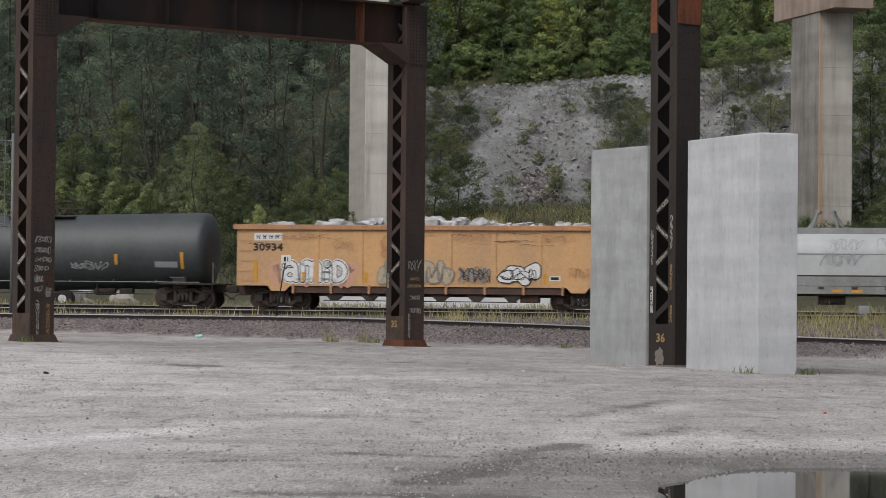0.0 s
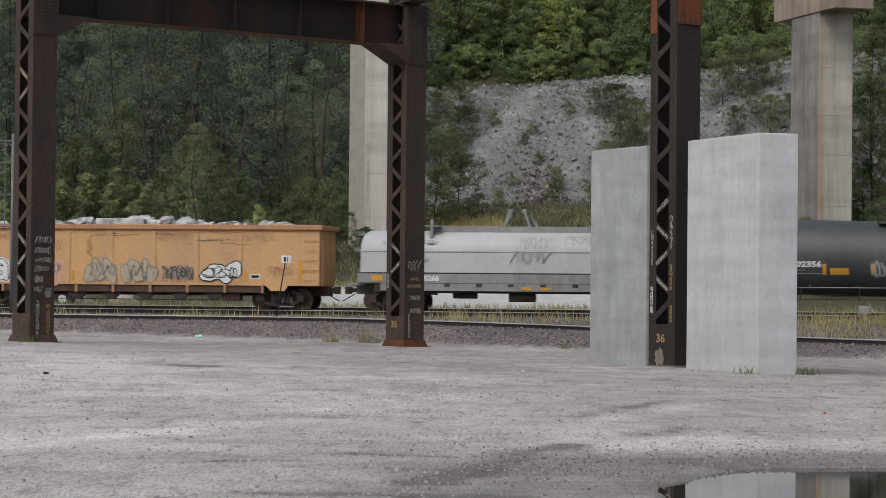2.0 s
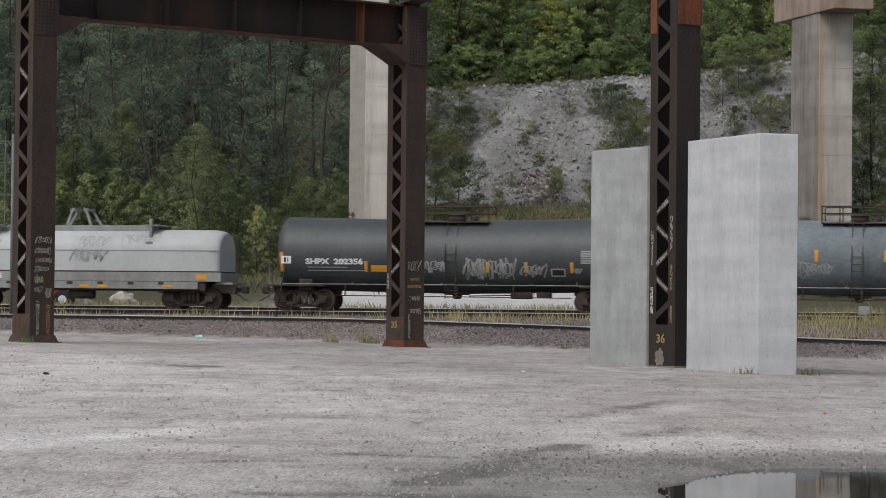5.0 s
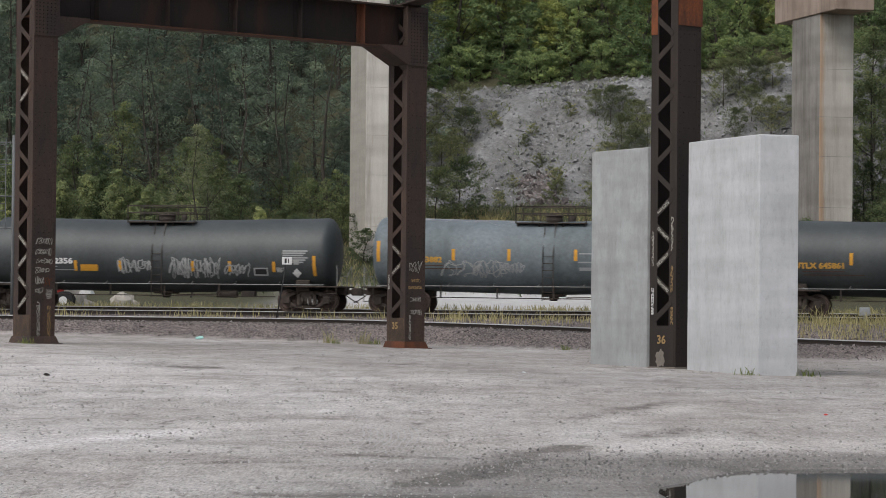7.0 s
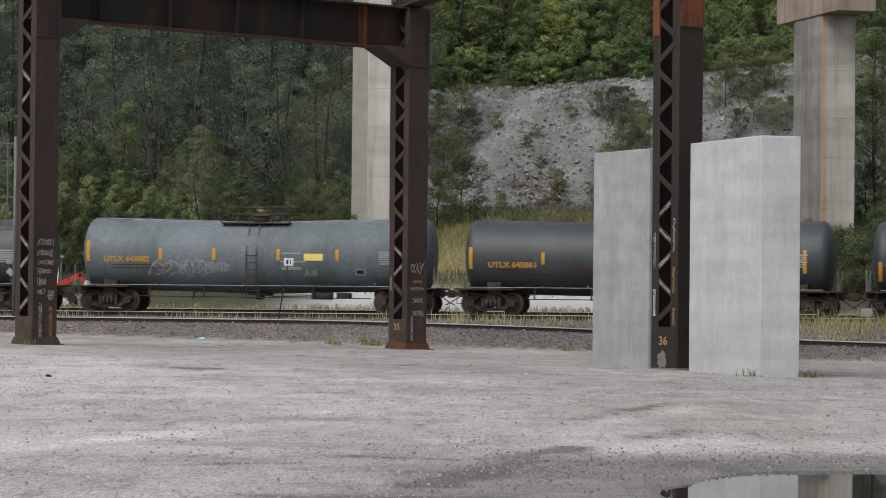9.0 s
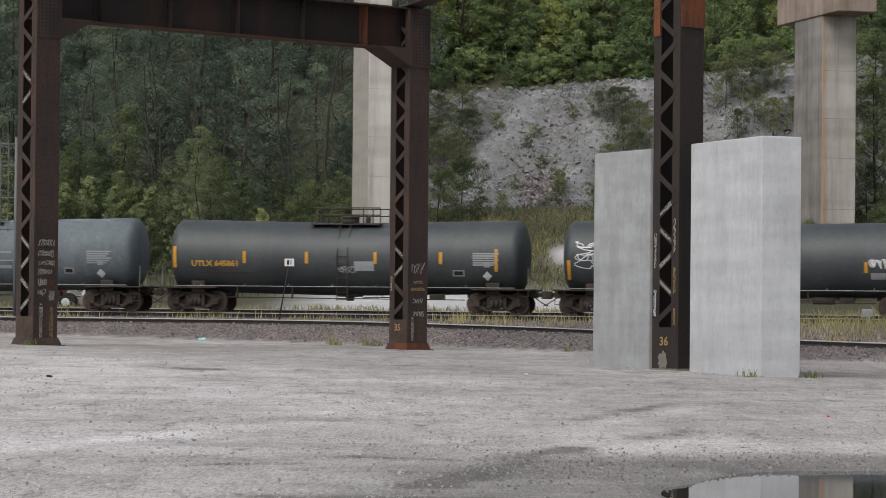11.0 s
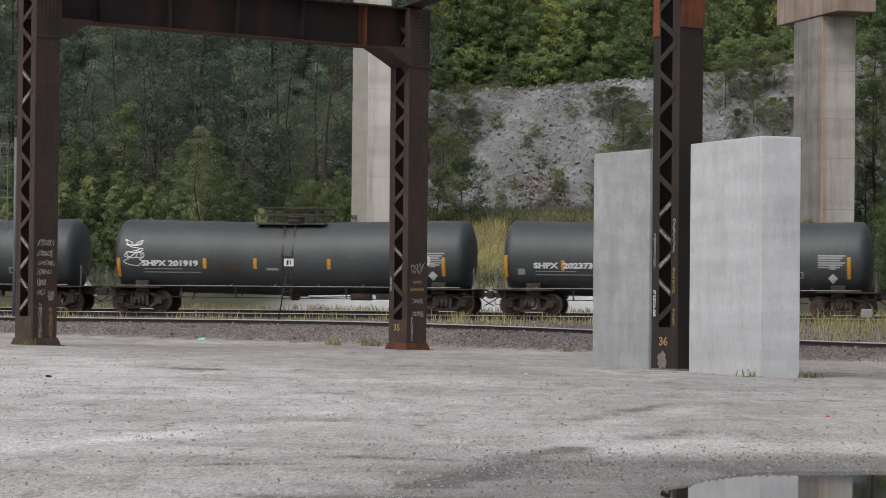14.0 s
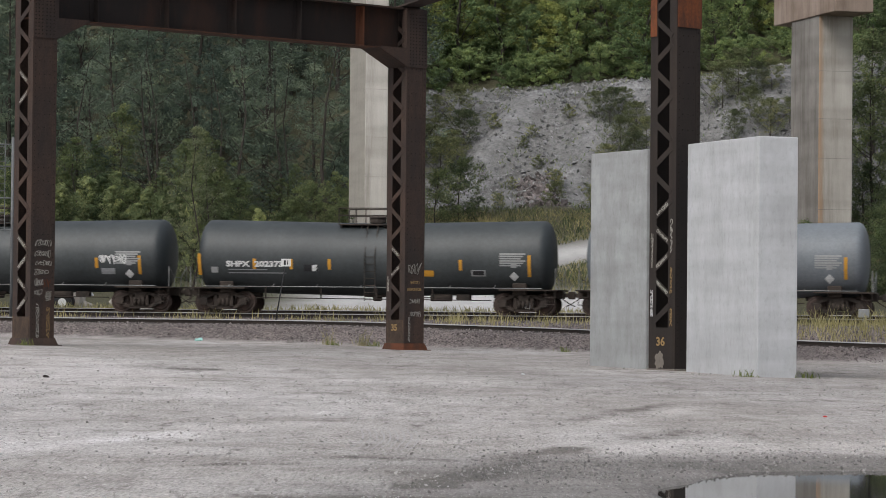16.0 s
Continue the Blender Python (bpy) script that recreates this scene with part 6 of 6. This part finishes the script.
def grass(name, n, place, h, mat, seed, label, width=0.02, lean=0.35):
    """Single blades in tufts, one joined mesh."""
    rng = np.random.default_rng(seed)
    x, y = place(rng, n)
    ok = haul_road(x, y) < 0.35
    x, y = x[ok], y[ok]
    z = ground_z(x, y) - 0.03
    n = len(x)
    hh = h[0] + (h[1] - h[0]) * rng.uniform(0, 1, n) ** 2
    a = rng.uniform(0, 6.28, n)
    lx, ly = rng.normal(size=n) * lean * hh, rng.normal(size=n) * lean * hh
    w = width * rng.uniform(0.6, 1.5, n)
    p = np.stack([x, y, z], 1)
    side = np.stack([np.cos(a) * w, np.sin(a) * w * 0.4, 0 * a], 1)
    midp = p + np.stack([lx * 0.35, ly * 0.35, hh * 0.6], 1)
    tip = p + np.stack([lx, ly, hh], 1)
    v = np.stack([p - side, p + side, midp + side * 0.8, midp - side * 0.8, tip], 1).reshape(-1, 3)
    k = np.arange(n) * 5
    f = [(i, i + 1, i + 2, i + 3) for i in k] + [(i + 3, i + 2, i + 4) for i in k]
    ob = mesh_np(name, v, f, mat)
    at = ob.data.attributes.new("tone", "FLOAT", "POINT")
    at.data.foreach_set("value", np.repeat(0.35 + 0.35 * (vnoise(x, y, 0.8, 9) + 0.5), 5).clip(0, 1).astype(np.float32))
    tagged(ob, label, "grass", kind="stuff")


def tufts(xr, off, curve, per=14, r=0.25, dens=None):
    def place(rng, n):
        m = n // per
        cx = rng.uniform(*xr, m)
        if dens is not None:
            cx = cx[rng.uniform(0, 1, m) < dens(cx)]
        cy = curve(cx) + rng.uniform(*off, len(cx))
        cx, cy = np.repeat(cx, per), np.repeat(cy, per)
        return cx + rng.normal(size=len(cx)) * r, cy + rng.normal(size=len(cy)) * r
    return place


grass("trackside_grass", 16000, tufts((-22, 24), (1.9, 4.6), lambda x: lerp(NEAR_Y, x), dens=lambda x: np.where(x > 10, 1.0, np.where(x > 0, 0.42, 0.15))), (0.08, 0.55), M_GRASS, 5, "dry straw-coloured grass between the tracks", 0.011, 0.3)
grass("trackside_weeds", 1100, tufts((9, 24), (3.4, 7.0), lambda x: lerp(NEAR_Y, x), 10, 0.15), (0.25, 0.9), M_BANK, 6, "tall green weeds between the tracks", 0.012)
grass("lot_grass", 12000, tufts((-26, 28), (8.0, 11.5), track_y, 14, 0.3), (0.15, 0.6), M_GRASS, 7, "dry grass behind the train", 0.02)
grass("bank_grass", 42000, tufts((-14, 36), (45, 72), track_y, 16, 0.5, dens=lambda x: np.where((x > -2.5) & (x < 14), 1.0, 0.45)), (0.12, 0.5), M_BANK, 8, "tall dry grass on the bank", 0.018, 0.7)
grass("bank_weeds", 22000, tufts((-28, 36), (44, 74), track_y, 16, 0.6), (0.15, 0.55), M_SCRUB, 9, "green weeds on the bank", 0.028, 0.5)
grass("golden_grass", 7000, tufts((-0.6, 3.6), (52, 68), track_y, 16, 0.4), (0.3, 1.0), M_GRASS, 12, "golden dry grass beside the dark bush", 0.014, 0.55)
grass("ballast_weeds", 160, lambda rng, n: (np.repeat(np.array((-4.25, -2.95)), n // 2) + rng.normal(size=n // 2 * 2) * 0.16, 116.2 + rng.normal(size=n // 2 * 2) * 0.15), (0.15, 0.85), M_BANK, 13, "wispy weeds growing in the ballast", 0.008, 0.3)
grass("slope_weeds", 3000, tufts((-1, 34), (72, 92), track_y, 24, 0.35), (0.1, 0.4), M_BRUSH, 10, "low weeds on the stone slope", 0.03, 0.9)
grass("yard_weeds", 500, lambda rng, n: (np.repeat(np.array((-4.0, -2.55, -1.6, -13.0, 4.5, 7.6, 9.1)), n // 7) + rng.normal(size=n // 7 * 7) * 0.15,
                                         np.repeat(np.array((115.5, 116.0, 115.8, 96.9, 113.5, 77.3, 77.6)), n // 7) + rng.normal(size=n // 7 * 7) * 0.15), (0.04, 0.30), M_WEED, 11, "weeds growing in the gravel", 0.01, 0.4)

# ---- small things by the tracks ----
def sign_marker():
    x, y = -6.65, 122.9
    z = on_ground(x, y)
    e = empty("track_marker", pose(x, y, z), "leaning black rod with a small white number plate", "track sign")
    bm = bmesh.new()
    tube(bm, (0, 0, -0.2), (0.42, 0, 2.35), 0.028, 0.024, 8)
    part("rod", bm, M_INK, e)
    bm = bmesh.new()
    rbox(bm, 0.26, 0.64, -0.04, -0.025, 2.32, 2.62, 0.005)
    part("plate", bm, M_WHITE, e)
    bm = bmesh.new()
    for a, b, c, d in ((0.36, 0.44, 2.38, 2.56), (0.5, 0.53, 2.38, 2.56)):
        box(bm, a, b, -0.05, -0.042, c, d)
    part("figure_bar", bm, M_INK, e)


sign_marker()


def signal_mast():
    x, y = -17.65, 127.2
    z = on_ground(x, y)
    e = empty("signal_mast", pose(x, y, z), "galvanised steel mast with a ladder beside the tracks", "signal mast")
    bm = bmesh.new()
    tube(bm, (0, 0, -0.2), (0, 0, 7.4), 0.07, 0.06, 10)
    part("mast", bm, M_MAST, e)
    bm = bmesh.new()
    for dx in (-0.62, -0.3):
        tube(bm, (dx, -0.1, 3.5), (dx, -0.1, 7.3), 0.02, 0.02, 6)
    for z_ in np.arange(3.7, 7.3, 0.3):
        tube(bm, (-0.62, -0.1, z_), (-0.3, -0.1, z_), 0.014, 0.014, 6)
    for z_ in (3.6, 4.9, 6.2, 7.1):
        tube(bm, (-0.9, -0.1, z_), (0, 0, z_), 0.03, 0.03, 6)
    part("ladder", bm, M_MAST, e)


signal_mast()


def junction_box():
    x, y = 16.0, 118.0
    z = on_ground(x, y)
    e = empty("junction_box", pose(x, y, z), "small pale grey trackside junction box", "junction box")
    bm = bmesh.new()
    rbox(bm, -0.2, 0.2, -0.13, 0.13, 0.3, 0.62, 0.03)
    part("housing", bm, M_GALV, e)
    bm = bmesh.new()
    tube(bm, (0, 0, -0.2), (0, 0, 0.36), 0.05, 0.05, 8)
    part("stand", bm, M_GALV, e)


junction_box()


def litter(name, x, y, mat, label, s=0.12):
    bm = bmesh.new()
    bmesh.ops.create_icosphere(bm, subdivisions=2, radius=s)
    for v in bm.verts:
        v.co = v.co * (1 + 0.6 * noise.noise(v.co * 12))
        v.co.z *= 0.5
    tagged(part(name, bm, mat, None, m=pose(x, y, on_ground(x, y) + s * 0.3)), label, "litter")


M_TEAL = plain("teal_plastic", (0.35, 0.62, 0.58))
litter("crushed_bag", -9.2, 117.6, M_TEAL, "crumpled teal plastic bag on the ballast", 0.16)
litter("red_can", 5.85, 47.5, M_RED, "crushed red can on the gravel", 0.032)
litter("stone", -8.0, 62.8, M_RUST_DARK, "dark lump of stone on the gravel", 0.07)
litter("stone", 1.9, 73.0, M_WHITE, "pale scrap of paper on the gravel", 0.05)


def spoil_pile(x, y, w, h, seed):
    bm = bmesh.new()
    bmesh.ops.create_icosphere(bm, subdivisions=3, radius=1.0)
    for v in bm.verts:
        q = 1 + 0.35 * noise.noise(v.co * 2.3 + Vector((seed, 0, 0))) + 0.15 * noise.noise(v.co * 7)
        v.co = Vector((v.co.x * w, v.co.y * w * 0.7, max(v.co.z, -0.15) * h)) * q
    tagged(part("rubble_heap", bm, M_PIER, None, m=pose(x, y, on_ground(x, y))), "dull grey heap of rubble behind the train", "rubble pile", "rubble heaps")


for k, (x, y, w, h) in enumerate(((-17.8, 149, 0.9, 0.9), (-15.6, 151, 0.7, 0.7), (-19.2, 150, 0.7, 0.6))):
    spoil_pile(x, y, w, h, k * 3.1)


def loader():
    """A small loader with a white cab and a raised red arm, parked behind the train."""
    x, y = -18.5, 147.0
    e = empty("loader_tractor", pose(x, y, on_ground(x, y)), "small red loader with a white cab parked behind the train", "loader")
    bm = bmesh.new()
    rbox(bm, -0.9, 0.5, -0.5, 0.5, 0.55, 1.25, 0.08)
    part("chassis", bm, M_RED, e)
    bm = bmesh.new()
    for px in (-0.75, 0.2):
        for py in (-0.48, 0.48):
            bar(bm, (px, py, 1.2), (px + 0.06, py, 2.5), 0.09, 0.09, (0, 1, 0))
    rbox(bm, -0.85, 0.4, -0.6, 0.6, 2.48, 2.6, 0.04)
    cab = part("cab", bm, M_WHITE, e, "white cab frame and roof")
    bm = bmesh.new()
    rbox(bm, -0.68, 0.2, -0.42, 0.42, 1.25, 2.46, 0.03)
    part("cab_glass", bm, M_INK, cab, "dark cab windows")
    bm = bmesh.new()
    bar(bm, (-0.3, -0.62, 0.9), (1.35, -0.62, 1.72), 0.24, 0.14, (0, 1, 0))
    bar(bm, (1.3, -0.62, 1.75), (1.6, -0.62, 1.1), 0.18, 0.14, (0, 1, 0))
    part("lift_arm", bm, M_RED, e, "faded red lift arm")
    bm = bmesh.new()
    pr = ((1.35, 0.75), (1.95, 0.75), (1.55, 1.45))
    a = [bm.verts.new((u, -0.7, w)) for u, w in pr]
    b = [bm.verts.new((u, 0.7, w)) for u, w in pr]
    bm.faces.new(a)
    bm.faces.new(b[::-1])
    for i in range(3):
        bm.faces.new((a[i], b[i], b[(i + 1) % 3], a[(i + 1) % 3]))
    part("bucket", bm, M_WHITE, e, "pale bucket")
    for px in (-0.65, 0.6):
        for py in (-0.62, 0.62):
            bm = bmesh.new()
            tube(bm, (px, py - 0.14, 0.42), (px, py + 0.14, 0.42), 0.44, 0.44, 20)
            wheel = part("wheel", bm, M_INK, e)
            bm = bmesh.new()
            tube(bm, (px, py - 0.16, 0.42), (px, py + 0.16, 0.42), 0.2, 0.2, 14)
            part("rim", bm, M_WHITE, wheel)


loader()


M_TYRE = stone_material("packed_pale_gravel", (0.36, 0.352, 0.347), (0.42, 0.412, 0.408))
for k in range(9):
    bm = bmesh.new()
    prev = None
    for i in range(22):
        u = i / 21
        y = 35.0 + 6.5 * u
        x = -1.12 + 0.085 * k + 0.16 * math.sin(math.pi * (0.15 + 0.8 * u)) + 0.02 * noise.noise(Vector((k, u * 6, 0)))
        w = 0.009 * (0.6 + 0.6 * math.sin(math.pi * u))
        cur = [bm.verts.new((x + q, y, on_ground(x, y) + 0.006)) for q in (-w, w)]
        if prev:
            bm.faces.new((prev[0], prev[1], cur[1], cur[0]))
        prev = cur
    tagged(part("tyre_mark", bm, M_TYRE), "pale curved tyre mark pressed in the gravel", "tyre mark", "tyre marks", "structure")


# ---- what moves ----
def motions():
    times = [i * 0.5 for i in range(33)]
    for e, c in CARS:
        walk(e, [(t, Matrix.Translation(on_track(c - travel(t))) @ pose(0, 0, 0, 0, 0, TR_ANG)) for t in times])
    steps = [i / 15 for i in range(241)]
    for ob, x in WHEELSETS:
        walk(ob, [(t, pose(x, 0, WHEEL_R, 0, -math.degrees(travel(t) / WHEEL_R), 0)) for t in steps])


motions()
